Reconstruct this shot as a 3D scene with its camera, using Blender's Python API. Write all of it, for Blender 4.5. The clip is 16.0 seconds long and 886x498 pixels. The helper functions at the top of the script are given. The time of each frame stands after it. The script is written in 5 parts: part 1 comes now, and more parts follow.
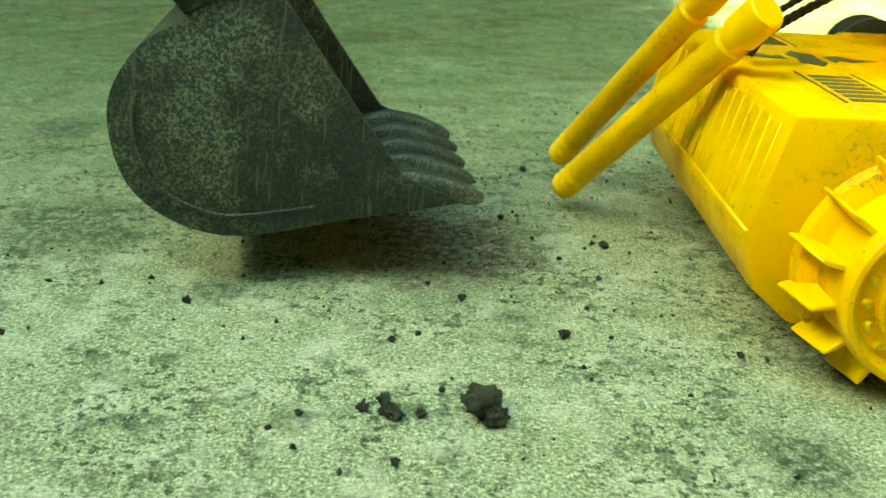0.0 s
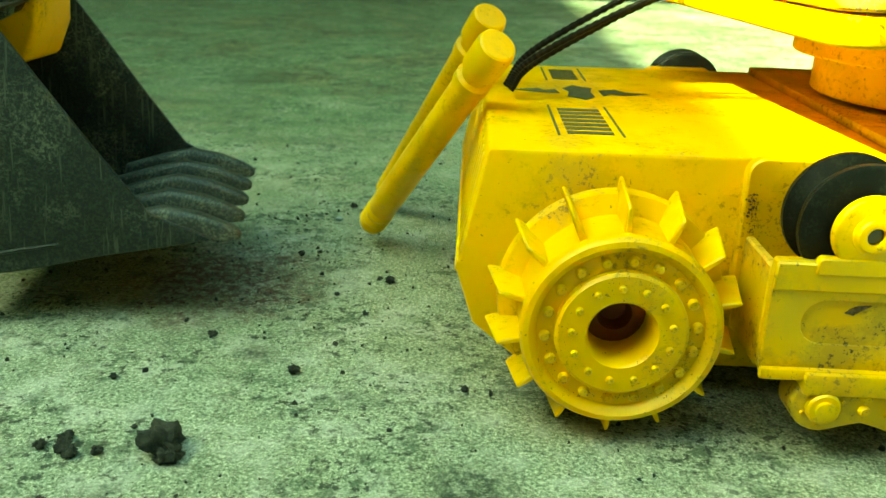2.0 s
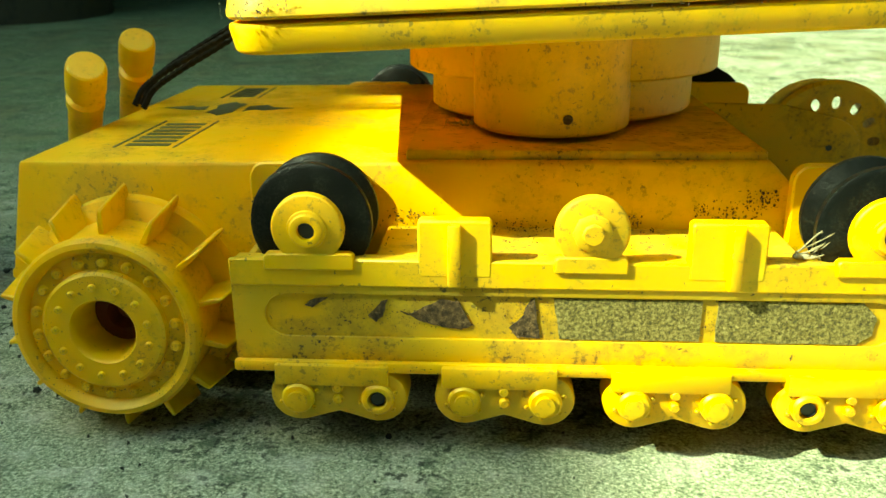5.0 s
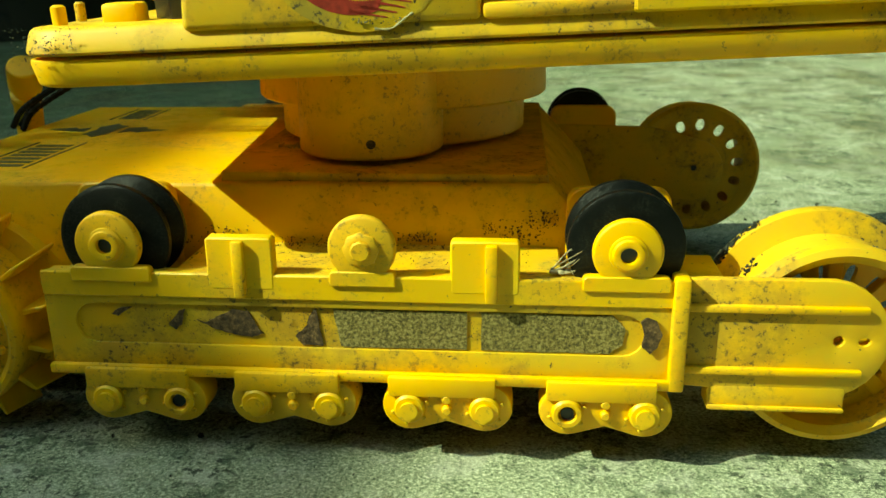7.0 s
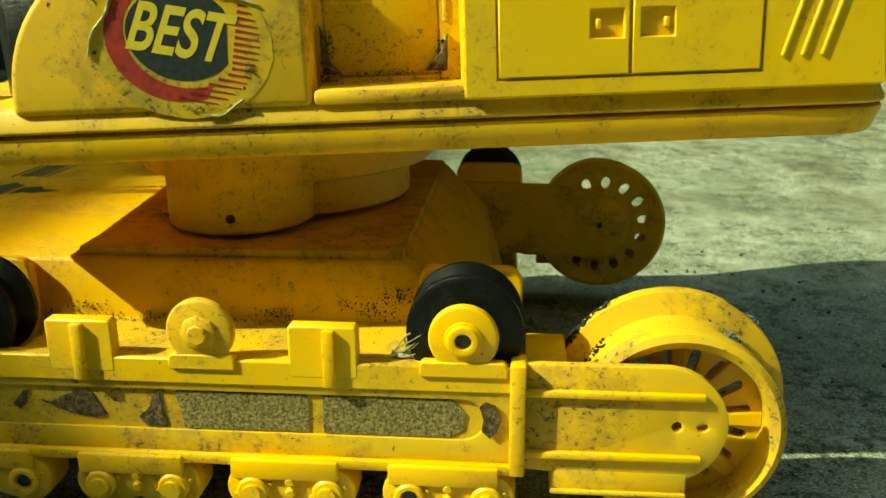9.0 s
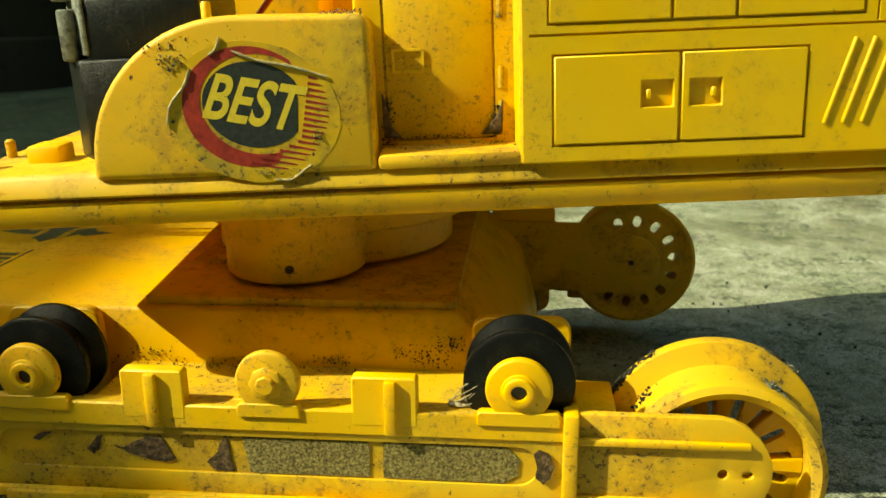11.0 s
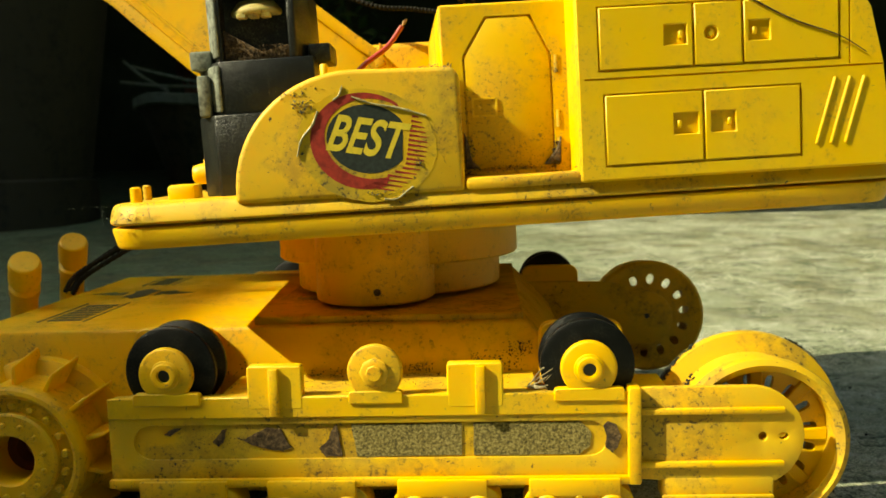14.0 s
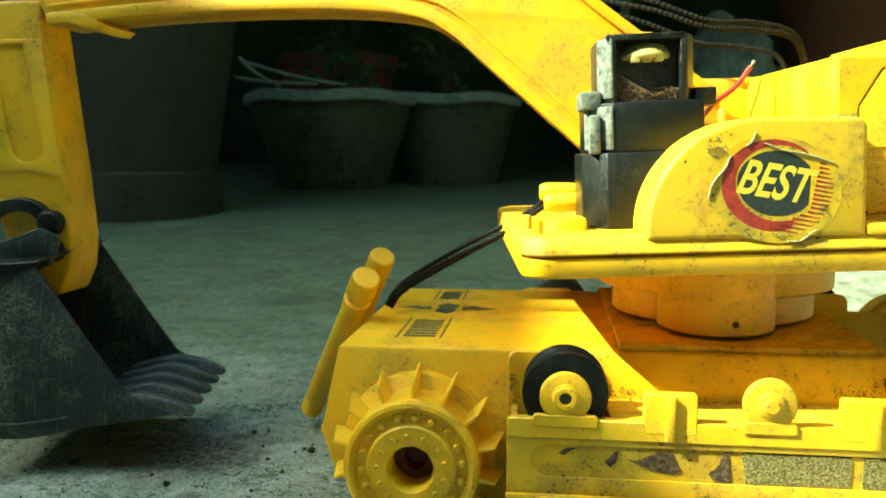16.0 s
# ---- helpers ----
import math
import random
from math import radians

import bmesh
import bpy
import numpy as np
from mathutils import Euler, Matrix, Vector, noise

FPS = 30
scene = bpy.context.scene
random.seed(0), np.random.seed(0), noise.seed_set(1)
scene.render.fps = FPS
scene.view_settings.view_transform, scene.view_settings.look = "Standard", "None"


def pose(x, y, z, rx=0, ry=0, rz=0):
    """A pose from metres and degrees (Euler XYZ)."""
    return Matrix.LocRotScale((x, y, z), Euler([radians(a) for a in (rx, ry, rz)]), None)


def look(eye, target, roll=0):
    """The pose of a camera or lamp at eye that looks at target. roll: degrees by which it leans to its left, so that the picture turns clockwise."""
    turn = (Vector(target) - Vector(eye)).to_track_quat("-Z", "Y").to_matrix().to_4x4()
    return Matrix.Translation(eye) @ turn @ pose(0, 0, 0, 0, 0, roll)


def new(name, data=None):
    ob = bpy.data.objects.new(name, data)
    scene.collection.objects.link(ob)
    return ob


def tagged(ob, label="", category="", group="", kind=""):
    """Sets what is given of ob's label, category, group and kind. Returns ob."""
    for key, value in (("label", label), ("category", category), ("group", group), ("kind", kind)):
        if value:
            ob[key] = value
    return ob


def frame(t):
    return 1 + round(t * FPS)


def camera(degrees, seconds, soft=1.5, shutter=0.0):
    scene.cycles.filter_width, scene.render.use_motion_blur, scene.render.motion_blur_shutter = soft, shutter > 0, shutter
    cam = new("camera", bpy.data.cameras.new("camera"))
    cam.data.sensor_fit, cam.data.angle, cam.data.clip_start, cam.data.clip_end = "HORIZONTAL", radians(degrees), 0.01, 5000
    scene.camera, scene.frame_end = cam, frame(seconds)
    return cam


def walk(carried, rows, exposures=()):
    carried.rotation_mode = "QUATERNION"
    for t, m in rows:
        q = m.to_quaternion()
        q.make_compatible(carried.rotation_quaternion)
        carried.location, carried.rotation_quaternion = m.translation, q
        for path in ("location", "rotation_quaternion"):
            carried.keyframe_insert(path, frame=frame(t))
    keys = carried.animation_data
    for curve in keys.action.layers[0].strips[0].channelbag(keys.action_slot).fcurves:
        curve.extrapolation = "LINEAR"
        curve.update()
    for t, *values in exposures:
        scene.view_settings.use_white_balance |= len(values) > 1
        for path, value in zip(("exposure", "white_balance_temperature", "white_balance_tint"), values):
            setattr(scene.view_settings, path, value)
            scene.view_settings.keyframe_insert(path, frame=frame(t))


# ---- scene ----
cam = camera(54.5, 16.0)
PATH = [
    (0, (0.004, -0.017, 0.107), (-0.017, 1.821, -0.68), 2.9),
    (0.5, (0.013, -0.016, 0.11), (-0.008, 1.833, -0.654), 2.8),
    (1, (0.034, -0.016, 0.109), (-0.002, 1.837, -0.642), 2.6),
    (1.5, (0.054, -0.014, 0.11), (0.017, 1.849, -0.617), 2.3),
    (2, (0.076, -0.015, 0.109), (0.03, 1.856, -0.596), 2.0),
    (2.5, (0.094, -0.021, 0.104), (0.045, 1.859, -0.574), 2.0),
    (3, (0.112, -0.024, 0.103), (0.044, 1.861, -0.562), 1.5),
    (3.5, (0.127, -0.022, 0.101), (0.048, 1.861, -0.568), 1.0),
    (4, (0.156, -0.021, 0.102), (0.058, 1.866, -0.554), 0.6),
    (4.5, (0.179, -0.021, 0.103), (0.065, 1.868, -0.543), 0.1),
    (4.7, (0.188, -0.021, 0.106), (0.066, 1.867, -0.542), -0.3),
    (6.8, (0.245, -0.031, 0.113), (0.085, 1.864, -0.507), -0.4),
    (7, (0.254, -0.033, 0.114), (0.081, 1.861, -0.505), -0.6),
    (7.5, (0.27, -0.033, 0.112), (0.095, 1.867, -0.489), -0.4),
    (8, (0.285, -0.031, 0.113), (0.117, 1.876, -0.466), -0.3),
    (8.2, (0.288, -0.029, 0.116), (0.122, 1.88, -0.455), -0.3),
    (10.3, (0.29, -0.024, 0.135), (0.114, 1.874, -0.471), -0.2),
    (10.5, (0.288, -0.024, 0.136), (0.104, 1.871, -0.477), 0.0),
    (11, (0.279, -0.033, 0.14), (0.092, 1.882, -0.407), -0.5),
    (11.5, (0.277, -0.045, 0.139), (0.106, 1.9, -0.295), -1.1),
    (12, (0.274, -0.053, 0.141), (0.117, 1.91, -0.208), -1.2),
    (12.5, (0.273, -0.064, 0.135), (0.114, 1.911, -0.132), -1.5),
    (13, (0.273, -0.078, 0.123), (0.116, 1.901, -0.116), -1.7),
    (13.5, (0.268, -0.087, 0.113), (0.138, 1.897, -0.104), -1.8),
    (14, (0.252, -0.085, 0.113), (0.141, 1.9, -0.098), -1.7),
    (14.5, (0.231, -0.09, 0.115), (0.101, 1.894, -0.101), -1.6),
    (15, (0.204, -0.093, 0.119), (0.057, 1.89, -0.091), -1.3),
    (15.5, (0.175, -0.099, 0.122), (-0.015, 1.881, -0.089), -0.7),
    (16, (0.152, -0.107, 0.127), (-0.088, 1.867, -0.091), 0.1),
]
EXPOSURES = [(0.0, 3.3, 9500, -50), (2.0, 3.07, 8900, -62), (3.5, 2.75, 8200, -58), (4.7, 2.38, 7200, -44), (7.0, 1.25, 6900, -42), (8.2, 1.2, 7000, -38), (10.5, 1.17, 7500, -18), (12.5, 1.23, 7800, -14), (14.0, 1.28, 7800, -10), (15.0, 1.5, 7400, -16), (15.5, 1.75, 6700, -22), (16.0, 2.4, 6000, -26)]

walk(cam, [(t, look(eye, target, roll)) for t, eye, target, roll in PATH], EXPOSURES)

# ---- lens blur of a phone close to its subject ----
cam.data.dof.use_dof = True
cam.data.dof.focus_distance = 0.20
cam.data.dof.aperture_fstop = 42.0

# ---- world, sun ----
SUN = Vector((1.12, 0.42, -1.0)).normalized()
world = bpy.data.worlds.new("world")
scene.world = world
world.use_nodes = True
wn, wl = world.node_tree.nodes, world.node_tree.links
sky = wn.new("ShaderNodeTexSky")
sky.sky_type = "NISHITA"
sky.sun_disc = False
sky.ozone_density, sky.dust_density = 0.3, 2.0
sky.sun_elevation = math.asin(-SUN.z)
sky.sun_rotation = math.atan2(-SUN.x, -SUN.y)
wn["Background"].inputs[1].default_value = 0.15
wl.new(sky.outputs[0], wn["Background"].inputs[0])
sun = new("sun", bpy.data.lights.new("sun", "SUN"))
sun.data.energy, sun.data.angle, sun.data.color = 3.3, radians(0.5), (1.0, 0.89, 0.74)
sun.matrix_world = look((0, 0, 0), SUN)

# ---- materials ----


def mat(name, rough=0.5, metal=0.0):
    m = bpy.data.materials.new(name)
    m.use_nodes = True
    t = m.node_tree
    b = t.nodes["Principled BSDF"]
    b.inputs["Roughness"].default_value, b.inputs["Metallic"].default_value = rough, metal
    return m, t, b


def node(t, kind, **kw):
    n = t.nodes.new(kind)
    for k, v in kw.items():
        n.inputs[k.replace("_", " ")].default_value = v
    return n


def coords(t, space="Object"):
    return t.nodes.new("ShaderNodeTexCoord").outputs[space]


def noise_tex(t, co, scale, detail=4.0, rough=0.55, dist=0.0):
    n = node(t, "ShaderNodeTexNoise", Scale=scale, Detail=detail, Roughness=rough, Distortion=dist)
    t.links.new(co, n.inputs["Vector"])
    return n.outputs["Fac"]


def ramp(t, fac, stops):
    r = t.nodes.new("ShaderNodeValToRGB")
    e = r.color_ramp.elements
    while len(e) < len(stops):
        e.new(0.5)
    for el, (p, c) in zip(e, stops):
        el.position = p
        el.color = (*c, 1) if len(c) == 3 else (c[0], c[0], c[0], 1)
    t.links.new(fac, r.inputs[0])
    return r.outputs[0]


def mix(t, fac, a, b, mode="MIX"):
    n = t.nodes.new("ShaderNodeMix")
    n.data_type, n.blend_type = "RGBA", mode
    for sock, v in ((n.inputs[0], fac), (n.inputs[6], a), (n.inputs[7], b)):
        if isinstance(v, (int, float)):
            sock.default_value = v
        elif isinstance(v, tuple):
            sock.default_value = (*v, 1)
        else:
            t.links.new(v, sock)
    return n.outputs[2]


def calc(t, op, a, b=0.0):
    n = t.nodes.new("ShaderNodeMath")
    n.operation = op
    n.use_clamp = True
    for sock, v in ((n.inputs[0], a), (n.inputs[1], b)):
        if isinstance(v, (int, float)):
            sock.default_value = v
        else:
            t.links.new(v, sock)
    return n.outputs[0]


def bump(t, b, height, strength, distance):
    n = node(t, "ShaderNodeBump", Strength=strength, Distance=distance)
    t.links.new(height, n.inputs["Height"])
    t.links.new(n.outputs[0], b.inputs["Normal"])


def plastic(name, base, faded, specks=0.5, grime=0.5, rough=0.46, speck_scale=650.0):
    """Old moulded plastic: faded patches, grit specks, smears of grime, fine scratches."""
    m, t, b = mat(name, rough)
    co = coords(t)
    col = mix(t, ramp(t, noise_tex(t, co, 45, 5), [(0.35, (0,)), (0.7, (1,))]), base, faded)
    big = ramp(t, noise_tex(t, co, 42, 7, 0.7), [(0.49, (0,)), (0.6, (1,))])
    fine = ramp(t, noise_tex(t, co, speck_scale, 5, 0.7), [(0.55, (0,)), (0.61, (1,))])
    rare = ramp(t, noise_tex(t, co, speck_scale * 0.75, 3, 0.6, 0.4), [(0.69, (0,)), (0.71, (1,))])
    smear = calc(t, "MULTIPLY", big, grime * 0.5)
    spots = calc(t, "MAXIMUM", calc(t, "MULTIPLY", calc(t, "MULTIPLY", fine, big), specks), calc(t, "MULTIPLY", rare, specks * 1.2))
    col = mix(t, smear, col, (0.16, 0.105, 0.025))
    col = mix(t, spots, col, (0.03, 0.026, 0.018))
    t.links.new(col, b.inputs["Base Color"])
    r = calc(t, "ADD", calc(t, "MULTIPLY", noise_tex(t, co, 160, 4), 0.22), calc(t, "ADD", calc(t, "MULTIPLY", big, 0.18), rough - 0.1))
    t.links.new(r, b.inputs["Roughness"])
    b.inputs["Subsurface Weight"].default_value = 0.15
    b.inputs["Subsurface Radius"].default_value = (0.006, 0.0022, 0.0003)
    b.inputs["Subsurface Scale"].default_value = 1.0
    bump(t, b, mix(t, 0.5, noise_tex(t, co, 900, 3), noise_tex(t, co, 120, 3)), 0.18, 0.0004)
    return m


YEL = (0.86, 0.47, 0.006)
YEL2 = (0.78, 0.47, 0.013)
yellow = plastic("yellow_plastic", YEL, YEL2, 0.5, 0.42)
yellow_clean = plastic("yellow_plastic_cleaner", (0.86, 0.5, 0.008), (0.8, 0.5, 0.015), 0.28, 0.2)
# the dirty yellow also stands in for shade on the far idler
yellow_dirt_shade = plastic("yellow_plastic_dirt_shade", (0.78, 0.44, 0.009), (0.6, 0.4, 0.025), 0.8, 0.8, 0.52)
# black for the floors of small holes, in place of their shade
hole_shade_black = plastic("hole_shade_black", (0.012, 0.014, 0.013), (0.03, 0.034, 0.03), 0.1, 0.1, 0.3)
cream = plastic("cream_plastic", (0.62, 0.5, 0.16), (0.5, 0.42, 0.18), 0.5, 0.5)


def dusty_black(name, dust, base=(0.012, 0.015, 0.014), scale=110.0, floor=0.0, scratch=0.0):
    m, t, b = mat(name, 0.42)
    co = coords(t)
    big = ramp(t, noise_tex(t, co, scale, 7, 0.72), [(0.47, (floor,)), (0.6, (1,))])
    grit = ramp(t, noise_tex(t, co, 1300, 4, 0.8), [(0.48, (0.08,)), (0.57, (1,))])
    scr = node(t, "ShaderNodeMapping", Scale=(900, 900, 60), Rotation=(0.0, 0.7, 0.0))
    t.links.new(co, scr.inputs[0])
    lines = ramp(t, noise_tex(t, scr.outputs[0], 1.0, 3, 0.6), [(0.6, (0,)), (0.66, (1,))])
    f = calc(t, "MULTIPLY", calc(t, "MAXIMUM", calc(t, "MULTIPLY", big, grit), calc(t, "MULTIPLY", lines, scratch)), dust)
    t.links.new(mix(t, f, base, (0.2, 0.21, 0.15)), b.inputs["Base Color"])
    t.links.new(calc(t, "ADD", calc(t, "MULTIPLY", f, 0.5), 0.33), b.inputs["Roughness"])
    bump(t, b, mix(t, 0.5, grit, noise_tex(t, co, 200, 4)), 0.25, 0.0005)
    return m


bucket_black = dusty_black("worn_black_plastic", 0.95, (0.016, 0.021, 0.022), 26.0, 0.16, 0.4)
tooth_black = dusty_black("dust_covered_tooth_plastic", 1.0, (0.022, 0.027, 0.025), 70.0, 0.45)
dust_black = dusty_black("dusty_black_plastic", 0.3, (0.006, 0.007, 0.006), 90.0)
wheel_black = dusty_black("black_wheel_plastic", 0.06, (0.004, 0.0045, 0.004), 160.0)
wheel_black.node_tree.nodes["Principled BSDF"].inputs["Specular IOR Level"].default_value = 0.2
bucket_black.node_tree.nodes["Principled BSDF"].inputs["Specular IOR Level"].default_value = 0.3
chalk_black = dusty_black("chalky_black_plastic", 0.5, (0.006, 0.007, 0.0065), 55.0, 0.1)
motor_black = dusty_black("black_motor_plastic", 0.10, (0.005, 0.0065, 0.006), 45.0, 0.0, 0.25)

dust_black.node_tree.nodes["Principled BSDF"].inputs["Specular IOR Level"].default_value = 0.25
motor_black.node_tree.nodes["Principled BSDF"].inputs["Specular IOR Level"].default_value = 0.5
soil, t, b = mat("dry_soil", 0.95)
co = coords(t)
t.links.new(ramp(t, noise_tex(t, co, 700, 5, 0.7), [(0.34, (0.02, 0.012, 0.005)), (0.5, (0.075, 0.045, 0.018)), (0.68, (0.22, 0.14, 0.06))]), b.inputs["Base Color"])
bump(t, b, noise_tex(t, co, 900, 4, 0.7), 1.0, 0.001)

clod_soil, t, b = mat("dark_damp_soil", 0.95)
co = coords(t)
t.links.new(ramp(t, noise_tex(t, co, 500, 5, 0.7), [(0.35, (0.008, 0.009, 0.006)), (0.7, (0.05, 0.05, 0.032))]), b.inputs["Base Color"])
bump(t, b, noise_tex(t, co, 900, 4, 0.7), 1.0, 0.001)

sand, t, b = mat("sand_film", 0.95)
co = coords(t)
t.links.new(ramp(t, noise_tex(t, co, 1250, 5, 0.8), [(0.38, (0.06, 0.05, 0.018)), (0.5, (0.24, 0.19, 0.05)), (0.6, (0.44, 0.36, 0.13))]), b.inputs["Base Color"])
bump(t, b, noise_tex(t, co, 1100, 5, 0.75), 1.0, 0.0012)


def plain(name, col, rough=0.5, metal=0.0, var=0.25, scale=200.0):
    m, t, b = mat(name, rough, metal)
    co = coords(t)
    dark = tuple(c * (1 - var) for c in col)
    t.links.new(mix(t, ramp(t, noise_tex(t, co, scale, 5, 0.65), [(0.35, (0,)), (0.65, (1,))]), col, dark), b.inputs["Base Color"])
    return m


red_print = plain("red_print", (0.42, 0.04, 0.025), 0.45, 0, 0.5, 300)
ink = plain("dark_print", (0.035, 0.045, 0.04), 0.4, 0, 0.5, 700)
pale_print = plain("yellow_print", (0.78, 0.6, 0.06), 0.4, 0, 0.15, 500)
film_pale = plain("torn_film", (0.46, 0.4, 0.2), 0.5, 0, 0.5, 600)
glue_crust = plain("brittle_glue", (0.5, 0.36, 0.07), 0.7, 0, 0.85, 900)
grey_ink = plain("worn_grey_print", (0.12, 0.13, 0.07), 0.5, 0, 0.6, 900)
copper = plain("copper_strand", (0.5, 0.35, 0.2), 0.4, 0.8)
# pale dust that also carries the gleam on the motor's left faces
chalk_dust_gleam = plain("chalk_dust_and_gleam", (0.26, 0.28, 0.22), 0.9, 0, 0.8, 350)
red_wire = plain("red_wire", (0.4, 0.03, 0.015), 0.4)
hose_black = plain("black_ribbed_rubber", (0.016, 0.014, 0.009), 0.65, 0, 0.4)
hose_black.node_tree.nodes["Principled BSDF"].inputs["Specular IOR Level"].default_value = 0.1
root_fibre = plain("dry_root_fibre", (0.35, 0.3, 0.18), 0.8)
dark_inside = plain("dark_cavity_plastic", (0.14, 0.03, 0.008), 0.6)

concrete, t, b = mat("mossy_concrete", 0.9)
co = coords(t)
grain = noise_tex(t, co, 1050, 6, 0.85)
mid = noise_tex(t, co, 95, 7, 0.75)
large = noise_tex(t, co, 8, 5, 0.6)
col = ramp(t, grain, [(0.385, (0.045, 0.06, 0.033)), (0.455, (0.19, 0.215, 0.135)), (0.54, (0.4, 0.42, 0.29)), (0.6, (0.74, 0.72, 0.56))])
pale = ramp(t, noise_tex(t, co, 60, 6, 0.7), [(0.5, (0,)), (0.6, (1,))])
col = mix(t, calc(t, "MULTIPLY", pale, 0.4), col, (0.6, 0.57, 0.5))
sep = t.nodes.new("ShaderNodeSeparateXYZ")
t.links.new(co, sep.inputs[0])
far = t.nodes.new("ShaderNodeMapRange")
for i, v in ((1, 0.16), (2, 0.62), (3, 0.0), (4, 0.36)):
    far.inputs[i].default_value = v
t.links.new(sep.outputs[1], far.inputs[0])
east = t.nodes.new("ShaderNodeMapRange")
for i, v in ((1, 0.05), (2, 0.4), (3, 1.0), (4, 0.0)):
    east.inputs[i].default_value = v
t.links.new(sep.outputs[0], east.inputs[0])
# moss, thickened at the back left to put that shade into the colour
moss_shade = calc(t, "ADD", calc(t, "MULTIPLY", calc(t, "ADD", large, calc(t, "MULTIPLY", mid, 0.6)), 0.62), calc(t, "MULTIPLY", far.outputs[0], east.outputs[0]))
moss_shade = calc(t, "MULTIPLY", ramp(t, moss_shade, [(0.5, (0,)), (0.78, (1,))]), ramp(t, noise_tex(t, co, 420, 6, 0.8), [(0.42, (1,)), (0.58, (0.45,))]))
col = mix(t, moss_shade, col, mix(t, ramp(t, mid, [(0.4, (0,)), (0.6, (1,))]), (0.03, 0.072, 0.018), (0.09, 0.16, 0.05)))
# brown patches, denser towards the back
far_brown = calc(t, "MULTIPLY", ramp(t, noise_tex(t, co, 11, 7, 0.72), [(0.46, (0,)), (0.6, (1,))]), calc(t, "MULTIPLY", far.outputs[0], 2.0))
col = mix(t, far_brown, col, mix(t, ramp(t, noise_tex(t, co, 45, 6, 0.75), [(0.4, (0,)), (0.62, (1,))]), (0.03, 0.028, 0.012), (0.2, 0.19, 0.08)))
clump = ramp(t, noise_tex(t, co, 26, 6, 0.7), [(0.45, (0.2,)), (0.56, (1,))])
blotch = ramp(t, noise_tex(t, co, 110, 7, 0.78), [(0.51, (0,)), (0.57, (1,))])
col = mix(t, calc(t, "MULTIPLY", calc(t, "MULTIPLY", blotch, clump), 0.75), col, (0.04, 0.065, 0.028))
crumbs = ramp(t, noise_tex(t, co, 380, 5, 0.72), [(0.54, (0,)), (0.575, (1,))])
col = mix(t, calc(t, "MULTIPLY", calc(t, "MULTIPLY", crumbs, clump), 0.9), col, (0.022, 0.028, 0.015))
pits = ramp(t, calc(t, "MAXIMUM", calc(t, "MULTIPLY", noise_tex(t, co, 720, 4, 0.7), 1.02), noise_tex(t, co, 330, 4, 0.65)), [(0.655, (0,)), (0.675, (1,))])
col = mix(t, calc(t, "MULTIPLY", pits, 0.8), col, (0.02, 0.024, 0.016))


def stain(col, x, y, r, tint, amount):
    """A dark or rusty stain with a ragged edge."""
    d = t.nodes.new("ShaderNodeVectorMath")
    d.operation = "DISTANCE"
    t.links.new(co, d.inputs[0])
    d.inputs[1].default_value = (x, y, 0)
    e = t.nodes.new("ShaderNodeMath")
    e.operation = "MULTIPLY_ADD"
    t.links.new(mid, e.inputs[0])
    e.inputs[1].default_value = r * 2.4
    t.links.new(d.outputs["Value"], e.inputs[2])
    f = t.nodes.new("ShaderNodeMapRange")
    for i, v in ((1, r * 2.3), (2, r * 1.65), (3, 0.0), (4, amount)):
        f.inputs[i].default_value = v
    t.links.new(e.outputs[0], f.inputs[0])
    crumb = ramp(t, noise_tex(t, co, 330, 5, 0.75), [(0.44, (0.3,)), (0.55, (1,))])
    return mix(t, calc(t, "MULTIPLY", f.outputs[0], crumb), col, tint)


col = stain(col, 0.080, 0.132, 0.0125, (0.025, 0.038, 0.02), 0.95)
# brown rust near the bucket; part of the bucket's shadow is painted into it
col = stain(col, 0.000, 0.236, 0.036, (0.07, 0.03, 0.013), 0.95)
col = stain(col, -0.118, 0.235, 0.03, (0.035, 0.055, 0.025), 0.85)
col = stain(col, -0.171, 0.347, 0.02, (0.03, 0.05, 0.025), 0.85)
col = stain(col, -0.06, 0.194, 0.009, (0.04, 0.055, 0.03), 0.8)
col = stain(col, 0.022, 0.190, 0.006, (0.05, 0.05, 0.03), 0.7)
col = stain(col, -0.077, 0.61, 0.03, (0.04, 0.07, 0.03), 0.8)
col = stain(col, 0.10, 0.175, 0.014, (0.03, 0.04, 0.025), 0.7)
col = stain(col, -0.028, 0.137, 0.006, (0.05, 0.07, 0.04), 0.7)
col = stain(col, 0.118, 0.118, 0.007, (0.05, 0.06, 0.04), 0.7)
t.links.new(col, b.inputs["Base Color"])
h = mix(t, 0.3, mix(t, 0.4, grain, noise_tex(t, co, 420, 6, 0.75)), mid)
h = mix(t, calc(t, "MULTIPLY", pits, 0.8), h, (0.0, 0.0, 0.0))
bump(t, b, h, 0.6, 0.0014)

wall_mat, t, b = mat("dark_mould_wall", 0.9)
co = coords(t)
t.links.new(ramp(t, noise_tex(t, co, 3, 6, 0.65), [(0.3, (0.02, 0.03, 0.017)), (0.7, (0.08, 0.1, 0.06))]), b.inputs["Base Color"])
bump(t, b, noise_tex(t, co, 40, 5), 0.4, 0.01)


